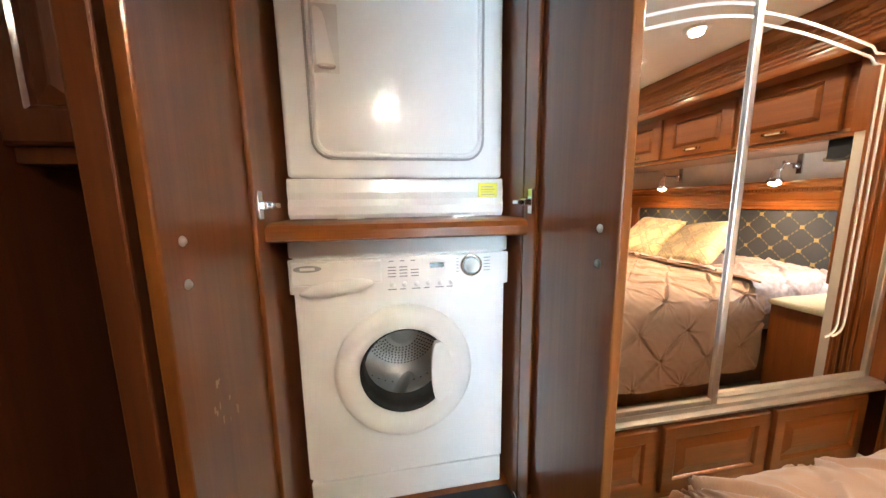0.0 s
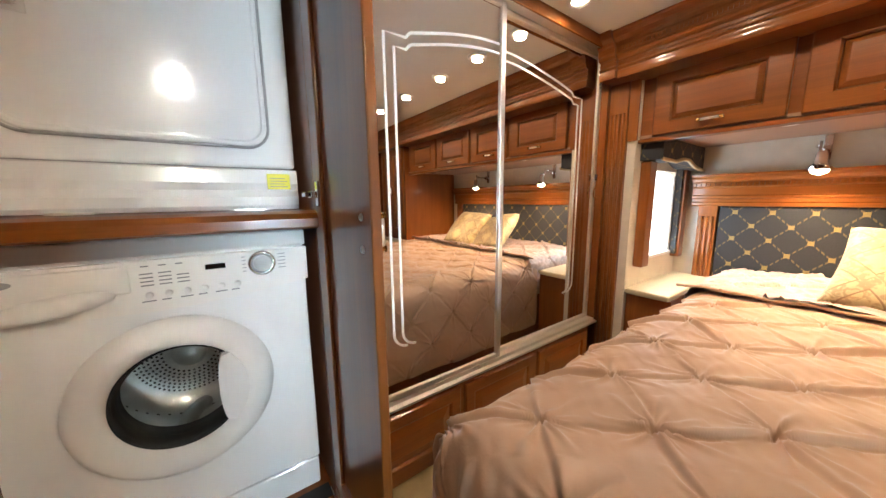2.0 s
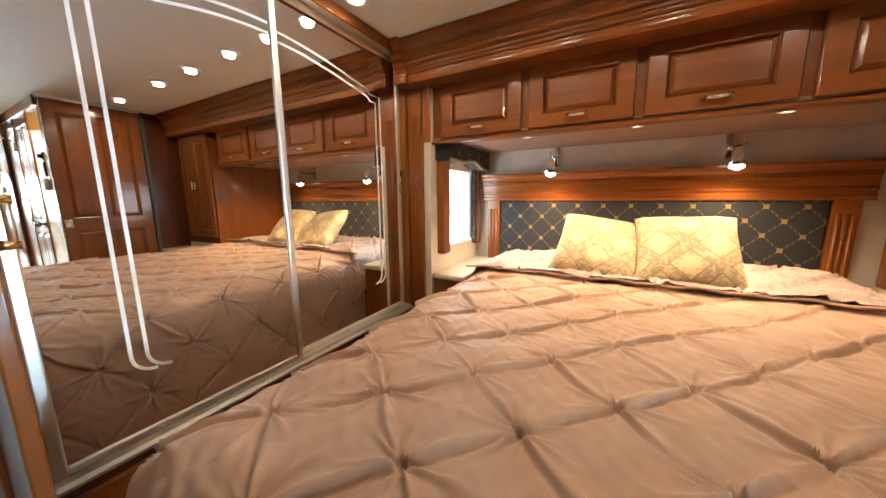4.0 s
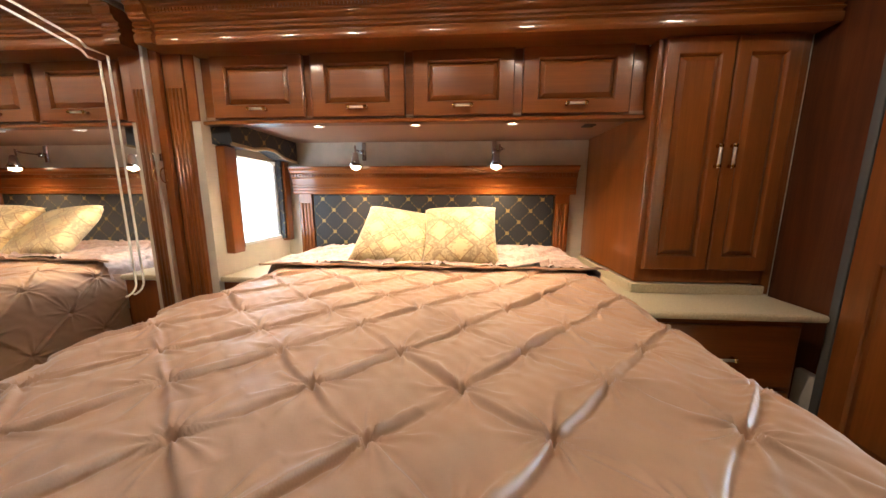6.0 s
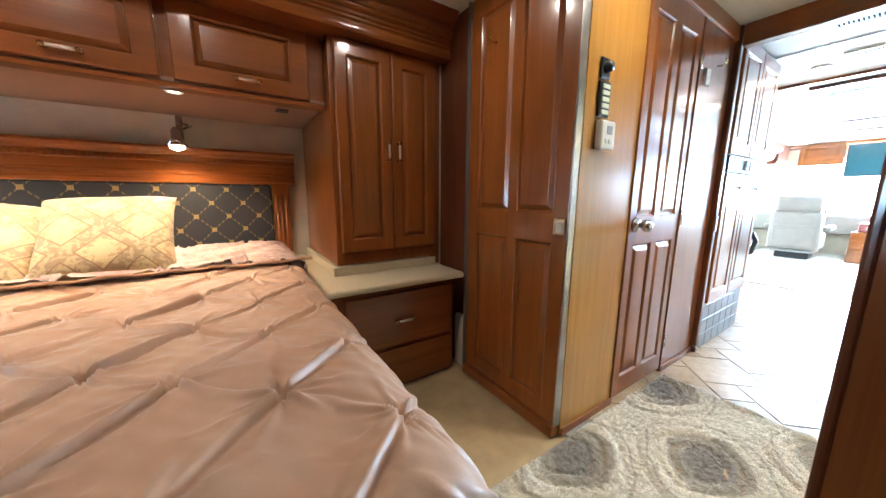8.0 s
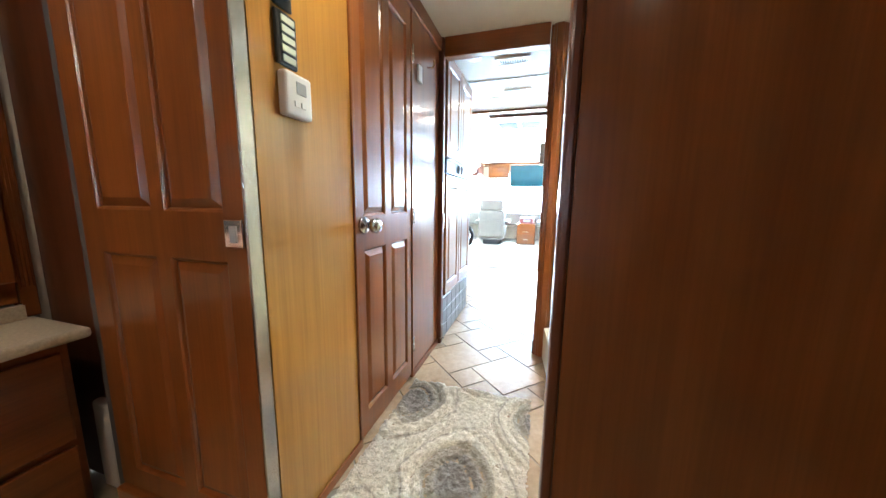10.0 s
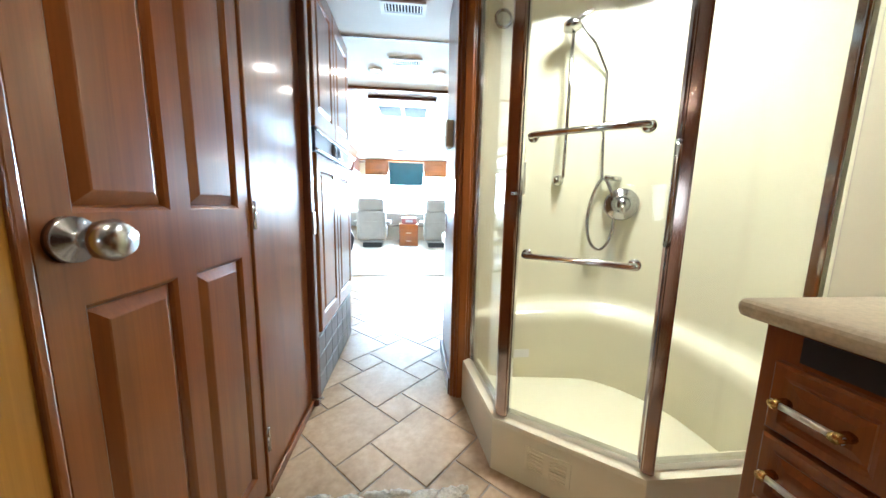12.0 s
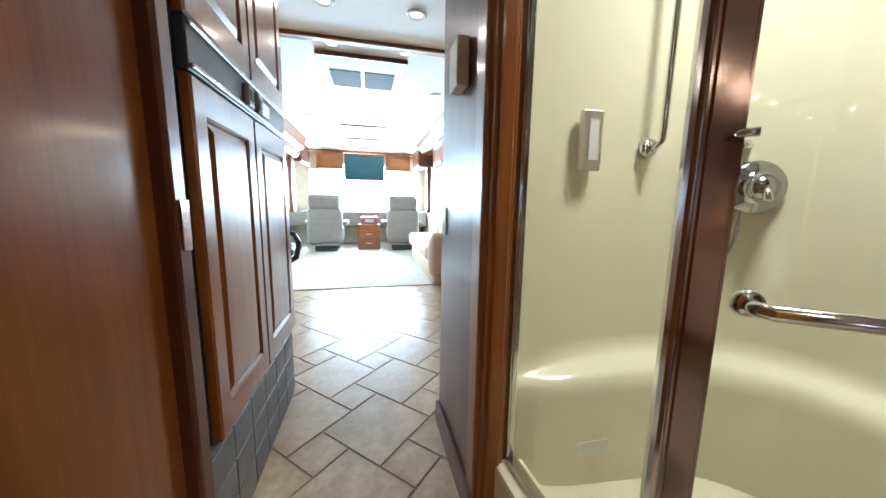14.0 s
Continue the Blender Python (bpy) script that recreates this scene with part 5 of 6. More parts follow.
levels = ((0.10, 0.11), (0.185, 0.11), (0.36, 0.105), (0.402, 0.098), (0.422, 0.075), (0.428, 0.03), (0.440, 0.008), (0.48, 0.0), (TOP - 0.004, 0.0))
rings = []
for z, inset in levels:
    ring = []
    for k in range(49):
        p = surround(k / 48, inset)
        dip = 0.05 * math.sin(math.pi * k / 48) if 0.35 < z < 0.5 else 0
        ring.append(bm.verts.new((p.x, p.y, z + dip)))
    rings.append(ring)
for p, q in zip(rings, rings[1:]):
    for k in range(48):
        bm.faces.new((p[k], p[k + 1], q[k + 1], q[k]))
part("surround", bm, fiberglass, sh, "curved cream surround with a moulded ledge", True)


def upright(p, z0, z1, w, d, ang, mat_, name, label=""):
    c, s = math.cos(ang), math.sin(ang)
    pts = [(p[0] + c * a - s * b, p[1] + s * a + c * b) for a, b in ((-w, -d), (w, -d), (w, d), (-w, d))]
    bm = prism(pts, "z", z0, z1)
    bmesh.ops.bevel(bm, geom=[e for e in bm.edges if abs(e.verts[0].co.z - e.verts[1].co.z) > 0.5], offset=min(w, d) * 0.5, segments=3, affect="EDGES")
    return part(name, bm, mat_, sh, label)


def beam(p, q, z0, z1, d, name, mat_=None, label=""):
    v = (Vector(q) - Vector(p))
    nn = Vector((-v.y, v.x)).normalized() * d
    pts = [(p[0] + nn.x, p[1] + nn.y), (q[0] + nn.x, q[1] + nn.y), (q[0] - nn.x, q[1] - nn.y), (p[0] - nn.x, p[1] - nn.y)]
    return part(name, prism(pts, "z", z0, z1), mat_ or chrome, sh, label)


ang = math.atan2(B[1] - A[1], B[0] - A[0])
HT = TOP - 0.004
# brown reflection in the chrome posts, put into the colour of added strips
brown_reflection = plain("brown_reflection_chrome", (0.42, 0.30, 0.24), 0.12, 1.0, 0.10, 6, 0.0)
upright(W, 0.20, HT, 0.010, 0.016, 0, chrome, "wall_channel", "bright wall channel")
upright(A, 0.20, HT, 0.026, 0.022, ang, chrome, "corner_post", "polished corner post")
upright((A[0] + 0.010, A[1] + 0.020), 0.21, HT, 0.019, 0.010, ang, brown_reflection, "corner_trim", "brown metal strip standing for a reflection in the post")
upright(B, 0.20, HT, 0.020, 0.020, ang, chrome, "corner_post", "polished corner post")
upright((B[0] + 0.012, B[1] + 0.024), 0.21, HT, 0.016, 0.010, ang, brown_reflection, "corner_trim", "brown metal strip standing for a reflection in the post")
upright((XL + 0.075, -2.905), 0.20, HT, 0.016, 0.016, 0, chrome, "wall_channel", "bright wall channel")
for p, q in ((W, A), (A, B), (B, (XL + 0.07, -2.905))):
    v = (Vector(q) - Vector(p)).normalized() * 0.014
    p2, q2 = (p[0] + v.x, p[1] + v.y), (q[0] - v.x, q[1] - v.y)
    beam(p2, q2, 0.199, 0.222, 0.013, "bottom_rail", chrome, "low polished rail")
    beam(p2, q2, 0.224, HT - 0.002, 0.003, "glass_pane", glass, "clear glass pane").visible_shadow = False
    beam(p2, q2, HT - 0.03, HT, 0.012, "top_rail")
vent = part("vent_plate", boxed(-0.075, 0.075, -0.004, 0.004, -0.045, 0.045, bevel=0.002), fiberglass, sh, "cream louvred vent plate in the pan")
slots = bmesh.new()
for c in (-0.036, 0.036):
    for k in range(6):
        box(slots, c - 0.026, c + 0.026, -0.0085, -0.003, -0.034 + k * 0.012, -0.027 + k * 0.012, 0.002)
vs = part("vent_slats", slots, fiberglass, vent)
e1, e2 = Vector(foot[1]), Vector(foot[2])
mid = e1.lerp(e2, 0.42)
ang2 = math.atan2(e2.y - e1.y, e2.x - e1.x) + math.pi
for o in (vent, vs):
    base = ORIGIN[sh]
    rot = Matrix.Rotation(ang2, 3, "Z")
    for v in o.data.vertices:
        w = v.co + base
        v.co = rot @ Vector((w.x, -w.y, w.z)) * 1.0 + Vector((mid.x, mid.y, 0.105)) - base
nv = Vector((-(B[1] - A[1]), B[0] - A[0])).normalized()
if nv.dot(Vector((1, 1))) < 0:
    nv = -nv


def on_door(a, out, z):
    return (A[0] + (B[0] - A[0]) * a + nv.x * out, A[1] + (B[1] - A[1]) * a + nv.y * out, z)


for z in (1.165, 0.795):
    br = part("towel_bar", tube([on_door(0.13, 0.002, z), on_door(0.13, 0.032, z), on_door(0.15, 0.040, z), on_door(0.80, 0.040, z), on_door(0.82, 0.032, z), on_door(0.82, 0.002, z)], 0.0095, 12), chrome, sh, "chrome towel bar on the glass door", True)
    for a in (0.13, 0.82):
        turn = Vector((0, 0, 1)).rotation_difference(Vector((nv.x, nv.y, 0))).to_matrix()
        part("flange", lathe([(0.0005, 0.012), (0.014, 0.010), (0.018, 0.002), (0.018, 0.0)], on_door(a, 0.003, z), "z", 16, None, turn), chrome, br, "", True)
part("door_knob", tube([on_door(0.03, 0.02, 0.99), on_door(0.03, 0.05, 0.99), on_door(0.06, 0.055, 0.99)], 0.005, 8), chrome, sh, "small chrome latch", True)
part("pull", tube([on_door(0.965, 0.034, 0.86), on_door(0.965, 0.055, 0.875), on_door(0.965, 0.058, 0.99), on_door(0.965, 0.055, 1.10), on_door(0.965, 0.034, 1.115)], 0.008, 10), steel, sh, "slim upright door pull", True)
# fittings on the back wall
vx, vy, vz_ = -0.300, -3.500, 0.968
out = Vector((0.48, 0.88, 0)).normalized()
turn = Vector((0, 0, 1)).rotation_difference(out).to_matrix()
vl = part("valve", lathe([(0.073, -0.03), (0.073, 0.006), (0.066, 0.014), (0.045, 0.020), (0.030, 0.036), (0.030, 0.052), (0.0005, 0.056)], (vx - 0.01, vy - 0.018, vz_), "z", 36, None, turn), dark_chrome, sh, "round chrome mixer valve", True)
part("valve_lever", tube([Vector((vx, vy, vz_)) + out * 0.03, Vector((vx, vy, vz_ - 0.035)) + out * 0.045], 0.010, 10), chrome, vl, "", True)
gb = part("grab_bar", tube([(-0.045, -3.625, 1.075), (-0.045, -3.585, 1.075), (-0.050, -3.575, 1.09), (-0.050, -3.575, 1.73), (-0.045, -3.625, 1.745)], 0.009, 10), chrome, sh, "upright chrome grab bar", True)
part("flange", lathe([(0.0005, 0.02), (0.024, 0.016), (0.026, 0.0)], (-0.045, -3.622, 1.075), "y", 18), chrome, gb, "", True)
hose = []
for k in range(41):
    q = k / 40
    an = math.pi * (0.5 + 2 * q)
    hose.append((-0.232 + 0.062 * math.cos(an) * math.sin(math.pi * min(1, q * 1.0)) ** 0.5, -3.545 + 0.02 * math.sin(6 * q), 0.92 + 0.165 * math.sin(an)))
part("hose", tube(hose, 0.0075, 8), steel, sh, "looped flexible steel shower hose", True)
part("hose_riser", tube([(-0.232, -3.560, 1.085), (-0.228, -3.575, 1.30), (-0.222, -3.575, 1.55), (-0.15, -3.56, 1.66), (-0.06, -3.545, 1.735)], 0.0065, 8), steel, sh, "thin steel hose riser", True)
part("hose_outlet", tube([(-0.325, -3.555, 1.085), (-0.28, -3.53, 1.085), (-0.235, -3.545, 1.09)], 0.012, 10), chrome, sh, "", True)
hd = part("hand_shower", tube([(-0.03, -3.55, 1.72), (-0.06, -3.53, 1.745), (-0.10, -3.51, 1.76)], 0.014, 10), chrome, sh, "chrome hand shower on its arm", True)
part("shower_head", lathe([(0.012, 0.0), (0.036, -0.02), (0.038, -0.04), (0.0005, -0.042)], (-0.02, -3.53, 1.735), "z", 20), chrome, hd, "", True)
sd = part("soap_holder", boxed(0.118, 0.180, -3.618, -3.596, 1.005, 1.160, bevel=0.006), aluminium, sh, "slim chrome holder on the shower wall")
part("holder_slot", boxed(0.135, 0.163, -3.597, -3.5935, 1.03, 1.135, bevel=0.001), white_plastic, sd)
part("label_sticker", boxed(0.085, 0.185, -3.5165, -3.5150, 0.235, 0.275), white_plastic, sh, "small printed paper label")
part("overhead_ring", tube([(0.256 + 0.035 * math.cos(a), -3.605, 1.755 + 0.035 * math.sin(a)) for a in (2 * math.pi * k / 20 for k in range(20))], 0.007, 8, None, True), steel, sh, "steel ring on the wall", True)
solid("shower_end_wall", boxed(XL + 0.001, -0.465, -2.860, -2.74, 0.0, TOP), fiberglass, "cream end jamb of the shower", "wall", "structure")
solid("shower_end_trim", boxed(XL + 0.001, -0.455, -2.738, -2.705, 0.0, TOP, bevel=0.005), wood_z, "cherry strip between shower and vanity", "trim", "structure")

# ---- vanity ----
vn = thing("vanity_cabinet", (-0.28, -2.42, 0), "cherry vanity cabinet with drawers and chrome pulls", "vanity")
part("body", boxed(XL + 0.002, -0.03, -2.66, -2.17, 0.06, 0.745, bevel=0.003), wood_z, vn)
part("toe_kick", boxed(XL + 0.002, -0.06, -2.65, -2.18, 0.0, 0.058), dark_z, vn)
part("step_base", boxed(-0.10, 0.03, -2.70, -2.60, 0.0, 0.145, bevel=0.004), wood_z, vn)
part("tilt_recess", boxed(-0.031, -0.026, -2.60, -2.30, 0.692, 0.738), black, vn, "dark open slot")
for z0, z1 in ((0.555, 0.684), (0.412, 0.545), (0.262, 0.402), (0.075, 0.252)):
    d = part("drawer_front", panelled(facing("+x", -0.029), (-2.625, -2.605, -2.485, -2.465), (z0, z0 + 0.02, z1 - 0.02, z1), 0.02, 0.005, 0.012), wood_z, vn)
    bar_handle(d, facing("+x", -0.009), -2.555, (z0 + z1) / 2, 0.095, False)
d = part("cupboard_door", panelled(facing("+x", -0.029), (-2.455, -2.40, -2.24, -2.185), (0.075, 0.13, 0.63, 0.684), 0.02), wood_z, vn)
bar_handle(d, facing("+x", -0.009), -2.43, 0.58, 0.09, True)
solid("bathroom_countertop", boxed(XL + 0.002, 0.01, -2.69, -2.165, 0.748, 0.785, bevel=0.014, seg=3), counter_mat, "tan solid-surface vanity top with rounded edge", "countertop")
marble = plain("grey_marble_tile", (0.48, 0.44, 0.37), 0.3, 0, 0.25, 9, 0.03)
solid("vanity_backsplash", boxed(XL + 0.001, XL + 0.012, -2.69, -2.165, 0.786, 1.20), marble, "mottled grey marble backsplash", "wall", "structure")
solid("vanity_side_splash", boxed(XL + 0.013, -0.46, -2.703, -2.692, 0.786, 1.20), marble, "mottled marble side panel", "wall", "structure")
t = thing("vanity_wall_cabinet", (-0.48, -2.43, 1.2), "cherry wall cabinet above the vanity", "cabinet")
part("body", boxed(XL + 0.002, -0.40, -2.70, -2.17, 1.205, TOP - 0.004), wood_z, t)
d = part("door", panelled(facing("+x", -0.399), (-2.69, -2.64, -2.23, -2.18), (1.23, 1.28, 1.87, 1.93)), wood_z, t)
bar_handle(d, facing("+x", -0.379), -2.44, 1.27, 0.10, False)
t = thing("ceiling_light_bath", (0.84, -2.38, TOP), "bright round ceiling light over the bathroom aisle", "ceiling light")
part("base", lathe([(0.0005, TOP - 0.001), (0.11, TOP - 0.001), (0.11, TOP - 0.018), (0.10, TOP - 0.020)], (0.84, -2.38, 0), "z", 32), white_enamel, t, "", True)
part("lens", lathe([(0.10, TOP - 0.018), (0.09, TOP - 0.024), (0.0005, TOP - 0.027)], (0.84, -2.38, 0), "z", 32), lens_dim, t, "", True)
t = thing("ceiling_light_shower", (-0.1, -3.25, TOP), "bright round ceiling light in the shower", "ceiling light")
part("base", lathe([(0.0005, TOP - 0.001), (0.11, TOP - 0.001), (0.11, TOP - 0.018), (0.10, TOP - 0.020)], (-0.1, -3.25, 0), "z", 32), white_enamel, t, "", True)
part("lens", lathe([(0.10, TOP - 0.018), (0.09, TOP - 0.024), (0.0005, TOP - 0.027)], (-0.1, -3.25, 0), "z", 32), lens_dim, t, "", True)
solid("alarm_box", boxed(0.446, 0.482, -3.83, -3.74, 1.235, 1.365, bevel=0.006), plain("ivory_plastic", (0.66, 0.62, 0.45), 0.5), "ivory plastic alarm box on the end panel", "alarm")
solid("divider_catch", boxed(0.4455, 0.449, -3.99, -3.965, 0.80, 0.90, bevel=0.001), chrome, "small chrome catch on the end panel", "catch")


# ---- refrigerator ----
FX = 1.078
t = thing("refrigerator", (1.45, -4.15, 0.0), "double refrigerator faced with cherry panels and dark control band", "refrigerator")
part("body", boxed(FX + 0.028, 1.84, -4.43, -3.656, 0.315, TOP - 0.004), black, t)
# shade between jamb and doors, put in as a solid black block
part("side_gap", boxed(FX + 0.10, FX + 0.6, -3.654, -3.597, 0.0, TOP - 0.004), gap_black, t, "black block standing for the shaded gap beside the doors")
for y0, y1 in ((-4.030, -3.660), (-4.430, -4.036)):
    for z0, z1 in ((0.32, 1.175), (1.290, 1.955)):
        d = part("door", panelled(facing("-x", FX + 0.026), (y0, y0 + 0.055, y1 - 0.055, y1), (z0, z0 + 0.075, z1 - 0.075, z1), 0.024, 0.010, 0.018), wood_z, t, "cherry-faced refrigerator door")
band = part("control_band", boxed(FX + 0.004, FX + 0.03, -4.430, -3.660, 1.180, 1.285, bevel=0.004), black, t, "black band with steel rails")
for z in (1.186, 1.270):
    part("rail", boxed(FX - 0.004, FX + 0.008, -4.42, -3.665, z, z + 0.010, bevel=0.002), steel, band)
for y in (-4.015, -4.10):
    part("grip", boxed(FX - 0.010, FX + 0.006, y, y + 0.045, 1.198, 1.264, bevel=0.004), grey_plastic, band, "grey latch grip")
    part("grip_slot", boxed(FX - 0.012, FX - 0.009, y + 0.010, y + 0.036, 1.215, 1.247, bevel=0.001), black, band)
part("panel_display", boxed(FX - 0.002, FX + 0.006, -4.20, -4.10, 1.210, 1.255, bevel=0.002), steel, band)
slate = plain("slate_grey_tile", (0.13, 0.13, 0.135), 0.4, 0, 0.2, 12, 0.1)
kick = solid("fridge_kick", boxed(FX + 0.018, FX + 0.06, -4.43, -3.600, 0.0, 0.308), grout, "tiled kick wall under the refrigerator", "baseboard", "structure")
tile_me = mesh_of("kick_tile", boxed(-0.004, 0.004, -0.063, 0.063, -0.049, 0.049, bevel=0.002, seg=1), slate)
for i in range(6):
    for j in range(3):
        o = new("tile", tile_me)
        o.parent, o.location = kick, (FX + 0.015, -3.675 - i * 0.130, 0.050 + j * 0.102)
solid("wall_beside_fridge", boxed(1.12, 1.85, -4.52, -4.435, 0, TOP), wood_z, "cherry end panel of the refrigerator", "wall", "structure")

# ---- galley and lounge ----
for xx, yy in ((0.94, -4.80), (0.44, -4.80), (0.95, -5.27), (0.45, -5.27)):
    spot_ring((xx, yy, TOP - 0.001), "round white ceiling downlight over the galley", "galley downlights", False, 0.045)
for xx, yy in ((0.06, -6.1), (1.5, -6.1), (0.2, -7.2), (1.4, -7.2)):
    spot_ring((xx, yy, TOP - 0.001), "round white ceiling downlight in the lounge", "lounge downlights", False, 0.06)


def ceiling_vent(x, y, w, d, n, label):
    t = thing("ceiling_vent", (x, y, TOP), label, "vent", "ceiling vents")
    part("backing", boxed(x - w / 2, x + w / 2, y - d / 2, y + d / 2, TOP - 0.004, TOP - 0.001), gap_black, t)
    for a, b, c, e in ((-w / 2 - 0.02, w / 2 + 0.02, -d / 2 - 0.02, -d / 2), (-w / 2 - 0.02, w / 2 + 0.02, d / 2, d / 2 + 0.02), (-w / 2 - 0.02, -w / 2, -d / 2, d / 2), (w / 2, w / 2 + 0.02, -d / 2, d / 2)):
        part("frame", boxed(x + a, x + b, y + c, y + e, TOP - 0.012, TOP - 0.001, bevel=0.002), white_plastic, t)
    for k in range(n):
        u = x - w / 2 + (k + 0.5) * w / n
        part("slat", boxed(u - 0.003, u + 0.003, y - d / 2, y + d / 2, TOP - 0.012, TOP - 0.005), white_plastic, t)


ceiling_vent(0.70, -3.98, 0.20, 0.075, 12, "white louvred air vent in the ceiling")
ceiling_vent(0.70, -4.62, 0.20, 0.075, 12, "white louvred air vent in the ceiling")
ceiling_vent(0.72, -3.05, 0.20, 0.075, 12, "white louvred air vent in the ceiling")
t = thing("smoke_alarm", (0.95, -3.82, TOP), "round cream smoke alarm on the ceiling", "smoke alarm")
part("case", lathe([(0.0005, TOP - 0.035), (0.04, TOP - 0.034), (0.055, TOP - 0.022), (0.058, TOP - 0.001)], (0.95, -3.82, 0), "z", 24), white_plastic, t, "", True)
t = thing("air_conditioner_grille", (0.76, -5.72, TOP), "white ceiling air conditioner with two dark filters", "air conditioner")
part("frame", boxed(0.44, 1.06, -6.08, -5.42, TOP - 0.03, TOP - 0.001, bevel=0.008), white_enamel, t)
part("front_lip", boxed(0.42, 1.08, -5.418, -5.38, TOP - 0.032, TOP - 0.001, bevel=0.004), dark_z, t, "brown trim strip")
for x0 in (0.50, 0.77):
    part("filter", boxed(x0, x0 + 0.24, -5.98, -5.62, TOP - 0.035, TOP - 0.029, bevel=0.001), dark_filter, t, "dark grey filter panel")
for y0 in (-7.6, -8.5):
    solid("ceiling_trim_strip", boxed(0.45, 1.10, y0, y0 + 0.05, TOP - 0.02, TOP - 0.001, bevel=0.003), dark_z, "dark wooden strip across the lounge ceiling", "trim", "structure")
solid("ceiling_beam", boxed(-0.05, 1.55, -5.22, -5.16, TOP - 0.025, TOP - 0.001, bevel=0.004), wood_x, "thin cherry strip across the ceiling", "trim", "structure")
solid("ceiling_seam", boxed(-0.4, 1.09, -4.32, -4.305, TOP - 0.006, TOP - 0.001), grey_plastic, "narrow seam across the ceiling", "trim", "structure")
solid("ceiling_cove_right", prism([(-0.10, TOP - 0.002), (0.02, TOP - 0.002), (-0.06, TOP - 0.05), (-0.12, TOP - 0.05)], "y", -9.4, -5.25), ceiling_mat, "sloping padded cove of the lounge ceiling", "trim", "structure")
solid("ceiling_cove_left", prism([(1.55, TOP - 0.002), (1.67, TOP - 0.002), (1.69, TOP - 0.05), (1.63, TOP - 0.05)], "y", -9.4, -5.25), ceiling_mat, "sloping padded cove of the lounge ceiling", "trim", "structure")
t = thing("television", (0.80, -9.70, 1.38), "dark flat television above the dashboard", "television")
# the screen's teal glow is put into its base colour
part("screen", boxed(0.42, 1.18, -9.690, -9.680, 1.395, 1.885), plain("black_screen_teal_glow", (0.012, 0.060, 0.075), 0.10, 0, 0.1, 4, 0.0), t)
part("case", boxed(0.40, 1.20, -9.76, -9.691, 1.375, 1.90, bevel=0.008), black, t)
for x0, x1 in ((1.22, 1.75), (-0.15, 0.38)):
    t = thing("cab_cabinet", ((x0 + x1) / 2, -9.9, 1.6), "cherry cabinet above the windshield", "cabinet", "cab cabinets")
    part("body", boxed(x0, x1, -10.2, -9.76, 1.585, TOP - 0.01), wood_x, t)
    part("door", panelled(facing("+y", -9.759), (x0 + 0.01, x0 + 0.06, x1 - 0.06, x1 - 0.01), (1.60, 1.65, 1.90, 1.95)), wood_x, t)
    solid("sun_visor", boxed(x0 + 0.02, x1 - 0.02, -9.80, -9.62, 1.535, 1.56, bevel=0.01), white_plastic, "pale padded sun visor", "visor")
solid("cab_header", boxed(XL, 2.6, -10.2, -9.77, 1.93, TOP - 0.005), wood_x, "cherry header over the cab", "trim", "structure")


def seat(x, y):
    t = thing("captain_seat", (x, y, 0.0), "taupe leather captain seat turned to the windshield", "seat", "cab seats")
    part("pedestal", boxed(x - 0.20, x + 0.20, y - 0.45, y - 0.05, 0.012, 0.12, bevel=0.02), black, t)
    part("swivel", boxed(x - 0.25, x + 0.25, y - 0.50, y + 0.0, 0.12, 0.16, bevel=0.015), grey_plastic, t)
    part("seat_cushion", boxed(x - 0.29, x + 0.29, y - 0.60, y - 0.02, 0.16, 0.46, bevel=0.06, seg=4), leather, t, "", True)
    part("backrest", boxed(x - 0.30, x + 0.30, y - 0.10, y + 0.10, 0.17, 0.80, bevel=0.06, seg=4), leather, t, "", True)
    part("headrest", boxed(x - 0.27, x + 0.27, y - 0.09, y + 0.09, 0.78, 1.05, bevel=0.07, seg=4), leather, t, "", True)
    part("back_pocket", boxed(x - 0.24, x + 0.24, y + 0.095, y + 0.112, 0.24, 0.58, bevel=0.008), leather, t)
    for s in (-1, 1):
        part("armrest", boxed(x + s * 0.34 - 0.05, x + s * 0.34 + 0.05, y - 0.48, y - 0.02, 0.50, 0.58, bevel=0.03, seg=3), leather, t, "", True)


seat(1.50, -8.85)
seat(0.10, -8.85)
t = thing("cab_console", (0.76, -9.3, 0), "low cherry console between the seats with drawers", "console")
part("body", boxed(0.52, 0.94, -9.6, -9.12, 0.012, 0.50, bevel=0.01), wood_x, t)
for z0, z1 in ((0.04, 0.22), (0.24, 0.38)):
    d = part("drawer", boxed(0.54, 0.92, -9.118, -9.102, z0, z1, bevel=0.005), wood_x, t)
    bar_handle(d, facing("+y", -9.104), 0.73, (z0 + z1) / 2, 0.14, False)
part("radio", boxed(0.56, 0.88, -9.5, -9.14, 0.502, 0.64, bevel=0.015), plain("burgundy_plastic", (0.22, 0.06, 0.05), 0.4), t, "dark red instrument box")
part("radio_screen", boxed(0.64, 0.80, -9.139, -9.134, 0.54, 0.60, bevel=0.001), grey_plastic, t)
solid("dashboard", boxed(XL + 0.02, 2.55, -10.24, -9.75, 0.40, 0.74, bevel=0.05, seg=3), leather, "broad padded dashboard below the windshield", "dashboard")
bm = tube([(1.50 + 0.22 * math.cos(a), -9.62 + 0.05 * math.sin(a), 0.74 + 0.20 * math.sin(a)) for a in (2 * math.pi * k / 32 for k in range(32))], 0.018, 8, None, True)
t = thing("steering_wheel", (1.5, -9.65, 0.74), "dark steering wheel at the dashboard", "steering wheel")
part("rim", bm, black, t, "", True)
